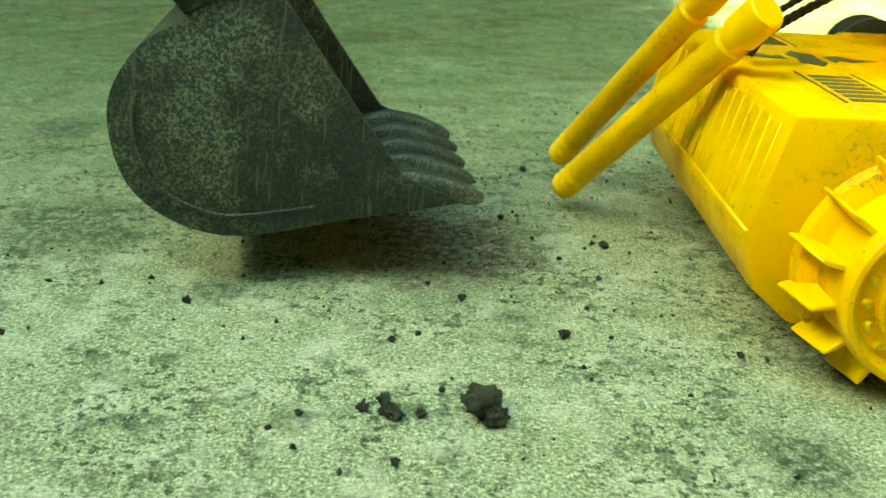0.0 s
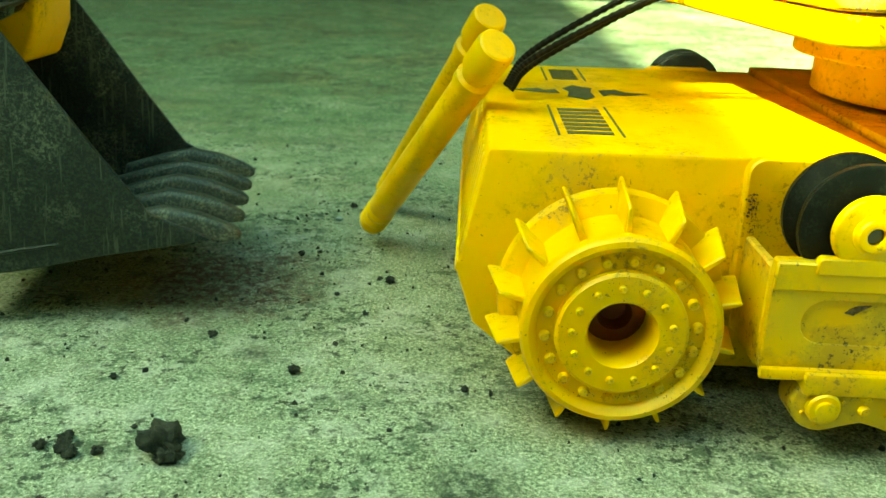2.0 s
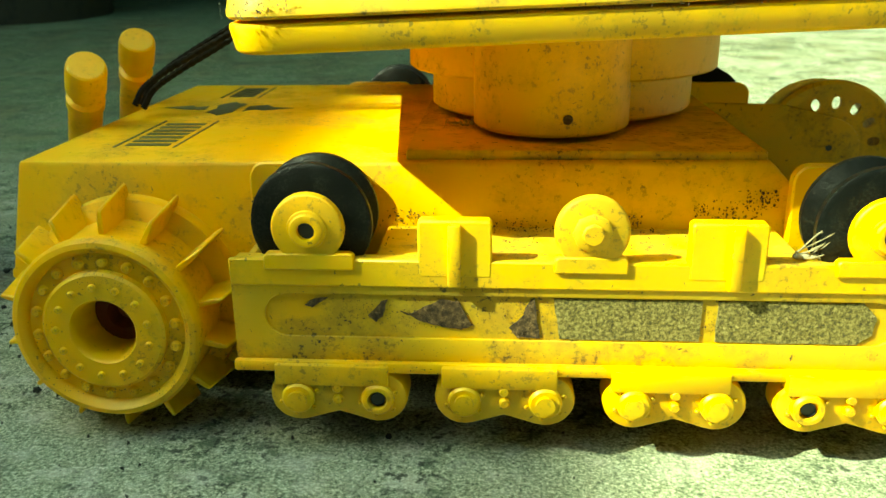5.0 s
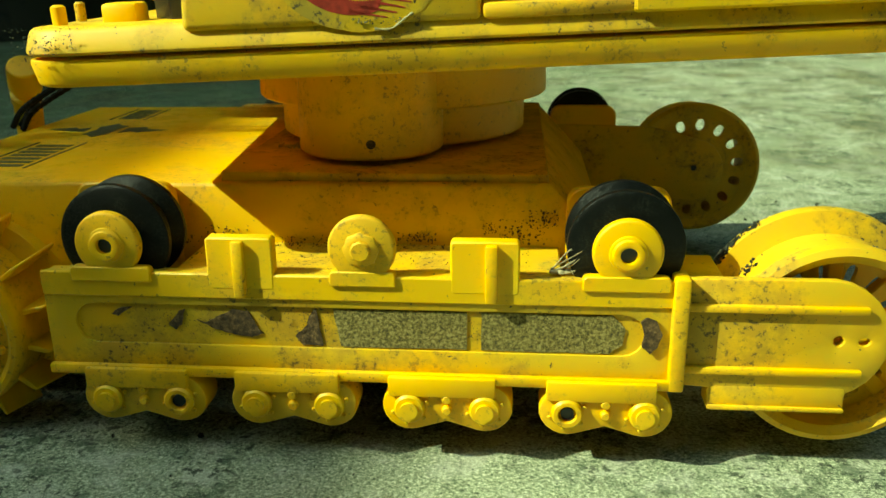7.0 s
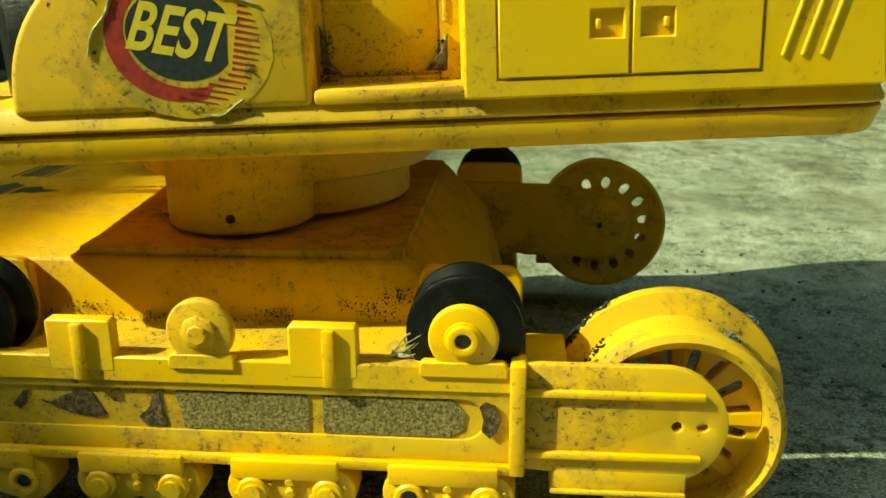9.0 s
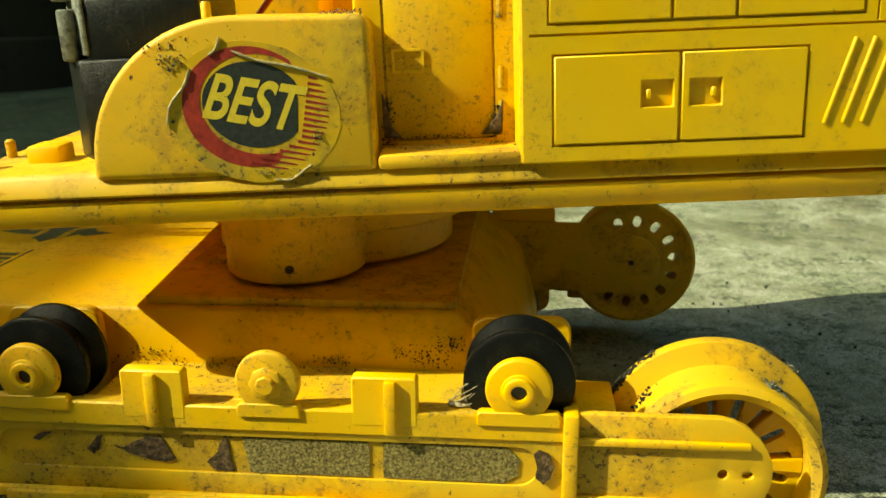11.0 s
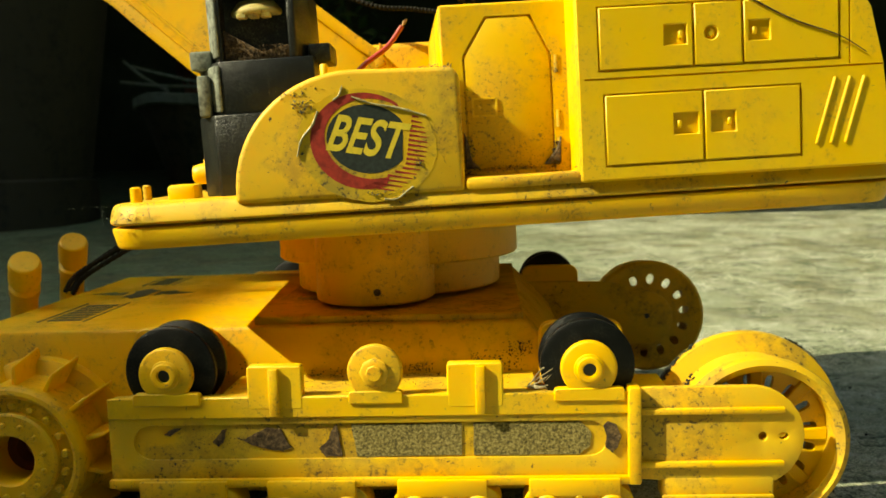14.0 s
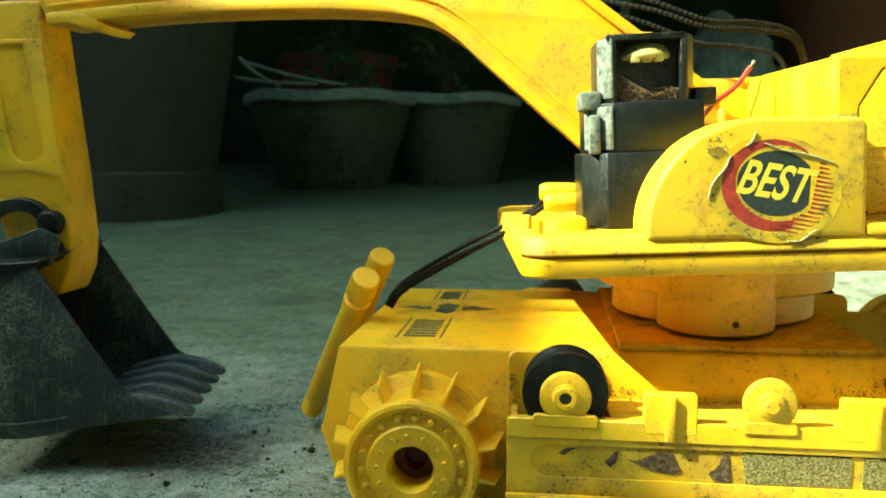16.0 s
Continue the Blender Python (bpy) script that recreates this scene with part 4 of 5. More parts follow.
# dust slips on the left bevels, with the light they catch painted in
for x0, y0, x1, y1, z0, z1 in ((0.1614, 0.1902, 0.1697, 0.1801, 0.1302, 0.1444), (0.1661, 0.1882, 0.1700, 0.1810, 0.1470, 0.1665)):
    bm = B()
    slab(bm, [(x0, y0), (x1, y1), (x1 + 0.0010, y1), (x1 + 0.0010, y1 + 0.0012), (x0 + 0.0016, y0 + 0.0010)], z0, z1)
    part("dusty_gleam_chamfer", bm, chalk_dust_gleam, motor, "chalky dust and painted gleam on the bevelled corner", 0.0003, 1)
bm = B()
prism(bm, [(0.1722, 0.1455), (0.1940, 0.1455), (0.1940, 0.1500), (0.1900, 0.1492), (0.1850, 0.1480), (0.1790, 0.1515), (0.1722, 0.1555)], 0.1828, 0.1872)
part("window_soil", bm, soil, motor, "dry brown soil", 0.0005)
bm = B()
lathe(bm, [(0, 0.1595), (0.0088, 0.1595), (0.0094, 0.1602), (0.0094, 0.1612), (0.0070, 0.1642), (0.0035, 0.1652), (0, 0.1652)], 0.1832, 0.1905, 24, "z")
for k in range(3):
    box(bm, 0.1774 + k * 0.0040, 0.1806 + k * 0.0040, 0.1822, 0.1850, 0.1584, 0.1600)
part("gear_cap", bm, cream, motor, "cream gear cap in the motor window", 0.0003, 1)
bm = B()
lathe(bm, [(0.006, 0.167), (0.0058, 0.1688), (0.002, 0.1695), (0, 0.1695)], 0.1845, 0.196, 20, "z")
part("motor_button", bm, yellow, motor)

# pegs and knobs on the nose of the deck
for x, y, r, h in ((0.1495, 0.183, 0.0017, 0.0040), (0.1478, 0.2, 0.0013, 0.0042)):
    bm = B()
    lathe(bm, [(r, 0.102), (r, 0.1035 + h), (r * 0.6, 0.1040 + h), (0, 0.1040 + h)], x, y, 10, "z")
    part("peg", bm, yellow, deck)
bm = B()
box(bm, 0.1570, 0.1655, 0.188, 0.198, 0.1015, 0.1078)
part("stop_block", bm, yellow_clean, deck, "", 0.0012)
for y, z in ((0.228, 0.1105), (0.246, 0.1135)):
    bm = B()
    sweep(bm, [Vector((0.156, y, z)), Vector((0.1585, y, z)), Vector((0.166, y, z)), Vector((0.174, y, z))], lambda i: (0.0028, 0.0036, 0.0034, 0.003)[i], 14)
    part("hose_nozzle", bm, yellow_clean, deck, "", 0.0004)

# boom, arm and links
bm = B()
low = smooth_line([(-0.052, 0, 0.1795), (0.0, 0, 0.1832), (0.06, 0, 0.1838), (0.097, 0, 0.1808), (0.113, 0, 0.1738), (0.128, 0, 0.1610), (0.165, 0, 0.1290), (0.186, 0, 0.111)], 5)
top = smooth_line([(0.214, 0, 0.118), (0.216, 0, 0.147), (0.205, 0, 0.1585), (0.173, 0, 0.1830), (0.14, 0, 0.2075), (0.105, 0, 0.218), (0.04, 0, 0.215), (-0.02, 0, 0.206), (-0.06, 0, 0.196)], 5)
boom_line = [(p.x, p.z) for p in low + top]
prism(bm, boom_line, 0.2315, 0.2545)
boom = part("boom", bm, yellow, toy, "long bent yellow boom with raised flange", 0.0012)
for s0, s1, name in ((0.0, 0.0046, "boom_flange"), (0.0072, 0.0084, "boom_bead")):
    bm = B()
    n = [Vector((-(b - a).z, 0, (b - a).x)).normalized() for a, b in zip(low, low[1:])]
    n.append(n[-1])
    a = [(p.x + k.x * s0, p.z + k.z * s0) for p, k in zip(low, n)]
    c = [(p.x + k.x * s1, p.z + k.z * s1) for p, k in zip(low, n)]
    prism(bm, a + c[::-1], 0.2292 if s0 == 0 else 0.2306, 0.2568 if s0 == 0 else 0.2320)
    part(name, bm, yellow, boom, "", 0.0005)
bm = B()
up_line = top[5:21]
n = [Vector(((b - a).z, 0, -(b - a).x)).normalized() for a, b in zip(up_line, up_line[1:])]
n.append(n[-1])
prism(bm, [(p.x, p.z) for p in up_line] + [(p.x - k.x * 0.004, p.z - k.z * 0.004) for p, k in zip(up_line, n)][::-1], 0.2295, 0.2565)
part("boom_flange", bm, yellow, boom, "", 0.0005)
bm = B()
lathe(bm, [(0, 0.2312), (0.0048, 0.2312), (0.0055, 0.2318)], 0.153, 0.193, 20)
part("pivot_mark", bm, soil, boom, "rusty dark pivot")

bm = B()
arm_line = [(-0.0562, 0.190), (-0.0555, 0.180), (-0.0484, 0.118), (-0.0462, 0.092), (-0.0475, 0.078), (-0.0520, 0.0680), (-0.0600, 0.0660), (-0.0690, 0.0720), (-0.0740, 0.085), (-0.0880, 0.125), (-0.1000, 0.180), (-0.1000, 0.19)]
prism(bm, arm_line, 0.2315, 0.2545)
arm = part("dipper_arm", bm, yellow, toy, "yellow dipper arm with sunk oblong panel", 0.002, 3)
bm = B()
pierced(bm, [(-0.0552, 0.174), (-0.0487, 0.119), (-0.0490, 0.1165), (-0.0560, 0.1185), (-0.0640, 0.1200), (-0.0750, 0.1195), (-0.0860, 0.1210), (-0.0980, 0.174)], [[(-0.0635, 0.172)] + [(-0.0640 + 0.0072 * math.cos(radians(a)), 0.1305 + 0.0068 * math.sin(radians(a))) for a in range(0, -181, -20)] + [(-0.0785, 0.172)]], 0.2303, 0.2317)
part("panel_rim", bm, yellow, arm, "", 0.0005)
bm = B()
prism(bm, [(-0.027, 0.1790), (-0.036, 0.1838), (-0.044, 0.1848), (-0.046, 0.1815), (-0.036, 0.1778), (-0.030, 0.1768)], 0.2290, 0.2570)
part("boom_end_clip", bm, yellow_clean, arm, "", 0.0006)

for y in (0.2262, 0.2552):
    bm = B()
    arc = smooth_line([(-0.0545, 0, 0.0995), (-0.060, 0, 0.1045), (-0.068, 0, 0.106), (-0.078, 0, 0.103), (-0.084, 0, 0.096)], 5)
    n = [Vector((-(b - a).z, 0, (b - a).x)).normalized() for a, b in zip(arc, arc[1:])]
    n.append(n[-1])
    prism(bm, [(p.x + k.x * 0.0028, p.z + k.z * 0.0028) for p, k in zip(arc, n)] + [(p.x - k.x * 0.0028, p.z - k.z * 0.0028) for p, k in zip(arc, n)][::-1], y, y + 0.0045)
    lathe(bm, [(0, y - 0.001), (0.0046, y - 0.001), (0.0052, y), (0.0052, y + 0.005), (0, y + 0.005)], -0.0535, 0.0985, 20)
    link = part("bucket_link", bm, dust_black, toy, "black curved bucket link", 0.0004, 1)
    bm = B()
    lathe(bm, [(0, y - 0.001), (0.0046, y - 0.001), (0.0052, y), (0.0052, y + 0.005), (0, y + 0.005)], -0.0545, 0.0868, 20)
    sweep(bm, smooth_line([(-0.0545, y + 0.002, 0.0868), (-0.063, y + 0.002, 0.0835), (-0.070, y + 0.002, 0.076)], 4), 0.0032, 8)
    part("lower_link", bm, dust_black, link, "", 0)

# bucket: side plates, curved shell, teeth
BY0, BY1 = 0.205, 0.284
prof = smooth_line([(-0.0718, 0, 0.0690), (-0.0850, 0, 0.0595), (-0.0920, 0, 0.0430), (-0.0855, 0, 0.0218), (-0.0630, 0, 0.0114), (-0.0280, 0, 0.0184), (-0.0100, 0, 0.0222)], 6)
plate = [(p.x, p.z) for p in prof] + [(0.0015, 0.0248), (-0.0030, 0.0268), (-0.0100, 0.0290), (-0.0158, 0.0318), (-0.0315, 0.0520), (-0.0530, 0.0810), (-0.0705, 0.0768)]
bm = B()
prism(bm, plate, BY0, BY0 + 0.0022)
bucket = part("bucket", bm, bucket_black, toy, "scratched dusty black bucket with five ribbed teeth", 0.0006)
bm = B()
prism(bm, plate, BY1 - 0.0022, BY1)
part("side_plate", bm, bucket_black, bucket, "", 0.0006)
bm = B()
n = [Vector(((b - a).z, 0, -(b - a).x)).normalized() for a, b in zip(prof, prof[1:])]
n.append(n[-1])
inner = [(p.x - k.x * 0.0022, p.z - k.z * 0.0022) for p, k in zip(prof, n)]
prism(bm, [(p.x, p.z) for p in prof] + [(-0.002, 0.0242), (-0.0035, 0.0262)] + inner[::-1], BY0 + 0.001, BY1 - 0.001)
part("shell", bm, bucket_black, bucket, "", 0.0004, 1)
bm = B()
rim = prof[9:27]
n = [Vector(((b - a).z, 0, -(b - a).x)).normalized() for a, b in zip(rim, rim[1:])]
n.append(n[-1])
sweep(bm, [Vector((p.x - k.x * 0.0062, BY0 - 0.0001, p.z - k.z * 0.0062)) for p, k in zip(rim, n)] + [Vector((-0.039, BY0 - 0.0001, 0.0216))], 0.00055, 8)
part("weld_bead", bm, bucket_black, bucket)
bm = B()
prism(bm, [(-0.0550, 0.0800), (-0.0500, 0.0830), (-0.0690, 0.0805), (-0.0770, 0.0740), (-0.0725, 0.0690)], BY0 - 0.0008, BY1)
part("top_bar", bm, dust_black, bucket, "", 0.0005, 1)
for y in (0.222, 0.2595):
    bm = B()
    prism(bm, [(-0.071, 0.0690), (-0.053, 0.0790), (-0.050, 0.0900), (-0.058, 0.0935), (-0.074, 0.086)], y, y + 0.0045)
    part("hinge_ear", bm, bucket_black, bucket, "", 0.0006)
bm = B()
prism(bm, [(-0.0350, 0.0185), (-0.0100, 0.0222), (-0.0030, 0.0240), (-0.0050, 0.0262), (-0.0140, 0.0272), (-0.0300, 0.0235)], BY0 + 0.001, BY1 - 0.001)
part("lip_plate", bm, tooth_black, bucket, "", 0.0005, 1)
for k in range(5):
    y = BY0 + 0.0070 + k * 0.0160
    bm = B()
    secs = []
    for x, z, hw, hh in ((-0.0350, 0.0232, 0.0024, 0.0016), (-0.0220, 0.0265, 0.0028, 0.0028), (-0.0130, 0.0284, 0.0029, 0.0034), (-0.0030, 0.0272, 0.0030, 0.0032), (0.0040, 0.0256, 0.0028, 0.0024), (0.0076, 0.0248, 0.0022, 0.0014), (0.0088, 0.0246, 0.0014, 0.0008)):
        secs.append([bm.verts.new((x, y + a * hw, z + c * hh)) for a, c in ((-1.3, -1), (1.3, -1), (1, 0.6), (0.6, 1), (-0.6, 1), (-1, 0.6))])
    for a, c in zip(secs, secs[1:]):
        for i in range(6):
            bm.faces.new((a[i], a[(i + 1) % 6], c[(i + 1) % 6], c[i]))
    bm.faces.new(secs[0][::-1]), bm.faces.new(secs[-1])
    part("bucket_tooth", bm, tooth_black, bucket, "dusty worn black tooth", 0.0004, 1)
bucket.matrix_basis = Matrix.Translation((0.0, 0.284, 0)) @ Matrix.Rotation(radians(3.6), 4, "Z") @ Matrix.Translation((0.0, -0.284, 0.025)) @ Matrix.Rotation(radians(4.0), 4, "Y") @ Matrix.Translation((0, 0, -0.025)) @ Matrix.Translation((-0.02, 0.205, 0)) @ Matrix.Rotation(radians(6.5), 4, "Z") @ Matrix.Translation((0.02, -0.205, 0))

# loose rods that lean on the front of the hull
for a, c in (((0.0830, 0.2165, 0.0800), (0.0420, 0.2795, 0.0062)), ((0.0815, 0.2570, 0.0835), (0.0440, 0.3170, 0.0066))):
    a, c = Vector(a), Vector(c)
    L = (a - c).length
    prof_r = [(0.0, 0.003), (0.0015, 0.0046), (0.0035, 0.0052), (0.005, 0.0043), (0.007, 0.0053), (0.0088, 0.0044), (0.011, 0.0053), (0.0128, 0.0045), (0.0145, 0.0051), (L - 0.0185, 0.0050), (L - 0.0178, 0.0056), (L - 0.0148, 0.0056), (L - 0.0140, 0.0043), (L - 0.0112, 0.0043), (L - 0.0104, 0.0058), (L - 0.0018, 0.0058), (L - 0.0004, 0.0054), (L, 0.0048)]
    d = (a - c).normalized()
    bm = B()
    sweep(bm, [c + d * h for h, _ in prof_r], lambda i: prof_r[i][1] * 0.98, 24)
    rod = part("ram_rod", bm, yellow_clean, toy, "yellow plastic ram rod with ringed ends", sharp=30)

# ribbed hoses from the hull front to the deck, and over the boom foot
for k, pts in enumerate((
    [(0.0870, 0.236, 0.0655), (0.0925, 0.238, 0.0728), (0.115, 0.2415, 0.0855), (0.139, 0.238, 0.0982), (0.152, 0.237, 0.108)],
    [(0.0880, 0.240, 0.064), (0.094, 0.241, 0.0715), (0.116, 0.245, 0.0845), (0.140, 0.242, 0.0985), (0.152, 0.246, 0.111)],
    [(0.0865, 0.2415, 0.065), (0.0935, 0.245, 0.0745), (0.1155, 0.2485, 0.088), (0.140, 0.247, 0.1012), (0.155, 0.248, 0.111)],
    [(0.165, 0.236, 0.187), (0.19, 0.23, 0.181), (0.210, 0.228, 0.174), (0.228, 0.232, 0.1735), (0.243, 0.236, 0.170), (0.249, 0.24, 0.156)],
    [(0.165, 0.246, 0.192), (0.19, 0.24, 0.186), (0.212, 0.238, 0.178), (0.230, 0.242, 0.1775), (0.246, 0.246, 0.173), (0.253, 0.25, 0.156)],
    [(0.165, 0.252, 0.187), (0.19, 0.25, 0.179), (0.210, 0.248, 0.171), (0.226, 0.25, 0.1695), (0.240, 0.25, 0.166), (0.246, 0.25, 0.156)],
)):
    c = smooth_line(pts, 22)
    bm = B()
    sweep(bm, c, lambda i: 0.00112 if i % 2 else 0.00085, 8)
    part("ribbed_hose", bm, hose_black, toy, "thin black ribbed rubber hose", sharp=20)

# red wire stub
bm = B()
sweep(bm, smooth_line([(0.204, 0.215, 0.134), (0.212, 0.2175, 0.1435), (0.221, 0.2200, 0.1500), (0.2265, 0.2215, 0.1568)], 5), 0.0009, 10)
wire = upper("wire", bm, red_wire, "short cut red wire with bare strands")
wire.matrix_basis = INNER
bm = B()
for k in range(5):
    sweep(bm, [Vector((0.2265, 0.2215, 0.1568)), Vector((0.2278 + 0.0005 * math.sin(k * 2), 0.2216 + 0.0004 * math.cos(k * 2), 0.1583 + 0.0002 * k))], 0.00018, 5)
part("bare_strand", bm, copper, wire, "frayed copper strands")

# ---- flower pots and clutter at the back ----


def pot(name, x, y, r_top, r_bot, h, material, label, base=0.0):
    z = rise(y) - 0.004
    p = thing(name, (x, y, z), label, "flower pot", "flower pots at the back")
    bm = B()
    prof = [(0, 0.0), (r_bot * 1.08 if base else r_bot, 0.0)]
    if base:
        prof += [(r_bot * 1.10, base), (r_bot * 1.02, base * 1.05)]
    prof += [(r_top * 0.97, h * 0.9), (r_top * 0.9, h * 0.9), (r_top * 0.88, h * 0.82), (0, h * 0.82)]
    lathe(bm, prof, x, y, 40, "z")
    for v in bm.verts:
        v.co.z += z
    part("pot_body", bm, material, p)
    bm = B()
    lathe(bm, [(r_top * 0.9, h * 0.89), (r_top * 1.02, h * 0.885), (r_top * 1.04, h * 0.90), (r_top * 1.04, h * 0.985), (r_top, h), (r_top * 0.92, h), (r_top * 0.9, h * 0.89)], x, y, 40, "z")
    for v in bm.verts:
        v.co.z += z + 0.004 * math.sin(5 * math.atan2(v.co.y - y, v.co.x - x))
    part("pot_rim", bm, rim_grey if material is not pot_red else pot_red, p, "pale limed rim" if material is not pot_red else "")
    bm = B()
    lathe(bm, [(r_top * 0.9, h * 0.84), (r_top * 0.5, h * 0.9), (0, h * 0.92)], x, y, 24, "z")
    for v in bm.verts:
        v.co.z += z
    part("pot_soil", bm, clod_soil, p, "dark soil")
    return x, y, z + h * 0.88


def plant(x, y, z, height, spread, count, label, seed):
    rng = random.Random(seed)
    p = thing("potted_plant", (x, y, z), label, "plant", "plants in the pots")
    bm = B()
    tips = []
    for k in range(7):
        a = rng.uniform(0, 6.28)
        e = Vector((x + spread * 0.8 * math.cos(a) * rng.random(), y + spread * 0.8 * math.sin(a) * rng.random(), z + height * rng.uniform(0.5, 1)))
        c = smooth_line([(x, y, z - 0.01), ((x + e.x) / 2 + rng.uniform(-0.02, 0.02), (y + e.y) / 2, (z + e.z) / 2), e], 5)
        sweep(bm, c, lambda i: 0.005 * (1 - i / 14), 6)
        tips += c[3:]
    part("stem", bm, stem_mat, p, "thin brown stems")
    bm = B()
    for k in range(count):
        b = rng.choice(tips) + Vector((rng.gauss(0, spread * 0.25), rng.gauss(0, spread * 0.25), rng.gauss(0, height * 0.12)))
        m = Matrix.Translation(b) @ Euler([rng.uniform(-1, 1), rng.uniform(-1, 1), rng.uniform(0, 6.3)]).to_matrix().to_4x4()
        l, w = rng.uniform(0.025, 0.06), rng.uniform(0.006, 0.014)
        vs = [bm.verts.new(m @ Vector(q)) for q in ((0, 0, 0), (l * 0.4, w, 0.004), (l, 0, -0.008), (l * 0.4, -w, 0.004))]
        bm.faces.new((vs[0], vs[1], vs[2])), bm.faces.new((vs[0], vs[2], vs[3]))
    part("foliage", bm, leaf_mat, p, "small mixed green leaves")


TOPS = [
    pot("flower_pot", -0.57, 1.33, 0.20, 0.14, 0.46, pot_brown, "tall dark brown clay flower pot with a stepped foot", 0.075),
    pot("flower_pot", -0.375, 1.98, 0.205, 0.128, 0.228, pot_grey, "round mossy cement flower pot with a pale rim"),
    pot("flower_pot", -0.10, 2.12, 0.175, 0.12, 0.225, pot_grey, "smaller cement flower pot with a pale rim"),
    pot("flower_pot", -0.50, 2.55, 0.18, 0.12, 0.36, pot_red, "terracotta flower pot behind the cement ones"),
    pot("flower_pot", 1.03, 2.6, 0.20, 0.14, 0.52, pot_red, "large terracotta flower pot at the far side"),
]
plant(*TOPS[1], 0.16, 0.13, 90, "sparse weedy green plant with pale twigs", 3)
plant(*TOPS[3], 0.45, 0.2, 240, "leafy dark green shrub in a pot", 5)
plant(*TOPS[2], 0.35, 0.16, 160, "leafy dark green plant in a pot", 8)
plant(*TOPS[4], 0.35, 0.2, 160, "broad leafy plant in a terracotta pot", 11)
plant(*TOPS[0], 0.4, 0.15, 120, "dark leafy plant in a tall pot", 13)

# dry twigs laid over the rim of the second pot
for pts in ([(-0.49, 1.80, 0.300), (-0.40, 1.79, 0.288), (-0.30, 1.8, 0.284)], [(-0.48, 1.80, 0.345), (-0.44, 1.8, 0.31), (-0.39, 1.82, 0.278)], [(-0.47, 1.82, 0.335), (-0.35, 1.82, 0.302), (-0.24, 1.84, 0.284)]):
    bm = B()
    sweep(bm, smooth_line([(x - 0.065, y, z) for x, y, z in pts], 6), 0.0035, 6)
    tagged(new("twig", mesh_of("twig", bm, rim_grey)), "bleached dry twig lying over a pot rim", "twig", "twigs on the pot")

# a crumpled cloth on a stone behind the machine
bm = B()
bmesh.ops.create_icosphere(bm, subdivisions=4, radius=1.0)
for v in bm.verts:
    n = 1 + 0.25 * noise.noise(v.co * 2.2) + 0.1 * noise.noise(v.co * 7)
    v.co = Vector((0.62 + v.co.x * 0.17 * n, 2.35 + v.co.y * 0.13 * n, rise(2.35) + 0.2 + v.co.z * 0.22 * n))
tagged(new("crumpled_cloth", mesh_of("crumpled_cloth", bm, rag_mat)), "crumpled pale grey-green cloth bundle by the wall", "cloth")
for x, y, w, h, tilt in ((1.55, 2.5, 0.07, 0.62, 14), (0.36, 2.75, 0.03, 0.8, 3)):
    bm = B()
    box(bm, -w / 2, w / 2, -0.012, 0.012, 0, h)
    ob = new("board", mesh_of("board", bm, rim_grey, 0.003))
    ob.matrix_world = Matrix.Translation((x, y, rise(y) - 0.005)) @ Matrix.Rotation(radians(tilt), 4, "Y")
    tagged(ob, "pale weathered board standing by the wall", "board", "boards by the wall")
for z in (0.04, 0.085, 0.13):
    bm = B()
    sweep(bm, [Vector((0.9, 1.9, rise(1.9) + z)), Vector((2.4, 1.95, rise(1.9) + z + 0.01))], 0.011, 8)
    tagged(new("pipe", mesh_of("pipe", bm, rim_grey)), "pale pipe lying in the shaded back", "pipe", "stacked pipes")

# ---- dirt on the floor ----


def clod(x, y, r, seed, flat=0.75):
    bm = B()
    bmesh.ops.create_icosphere(bm, subdivisions=3, radius=1.0)
    o = Vector((seed * 3.7, seed * 1.3, 0))
    for v in bm.verts:
        d = v.co.normalized()
        k = 1 + 0.8 * noise.noise(d * 1.5 + o) + 0.5 * noise.noise(d * 3.6 + o) + 0.28 * noise.noise(d * 8 + o)
        v.co = Vector((d.x * k * r, d.y * k * r, d.z * k * r * flat))
    lowest = min(v.co.z for v in bm.verts)
    ob = new("soil_clod", mesh_of("soil_clod", bm, clod_soil, sharp=60))
    ob.location = (x, y, -lowest * 0.75)
    return tagged(ob, "small crumbly dark clod of soil on concrete", "soil clod", "soil clods on the floor")


for k, (x, y, r) in enumerate(((0.0135, 0.1415, 0.0042), (0.0112, 0.1450, 0.0026), (0.0155, 0.1385, 0.0024), (-0.0080, 0.1405, 0.0019), (-0.0062, 0.1388, 0.0016), (-0.0092, 0.1445, 0.0014), (-0.0138, 0.1412, 0.0012), (-0.0008, 0.1400, 0.0011), (-0.1015, 0.132, 0.0018), (-0.027, 0.138, 0.0010), (-0.005, 0.123, 0.0012), (-0.026, 0.1265, 0.0008), (0.0035, 0.1505, 0.0008), (-0.010, 0.172, 0.0011), (0.048, 0.216, 0.0011), (0.053, 0.241, 0.0018), (0.0495, 0.243, 0.0011), (-0.105, 0.165, 0.0011), (-0.066, 0.187, 0.0016), (0.0075, 0.198, 0.0014), (0.034, 0.179, 0.0018), (0.020, 0.262, 0.0014), (0.031, 0.318, 0.0016), (-0.098, 0.30, 0.003), (0.078, 0.174, 0.0012))):
    clod(x, y, r if k < 8 else r * 0.75, k)

rng = random.Random(4)
bm = B()
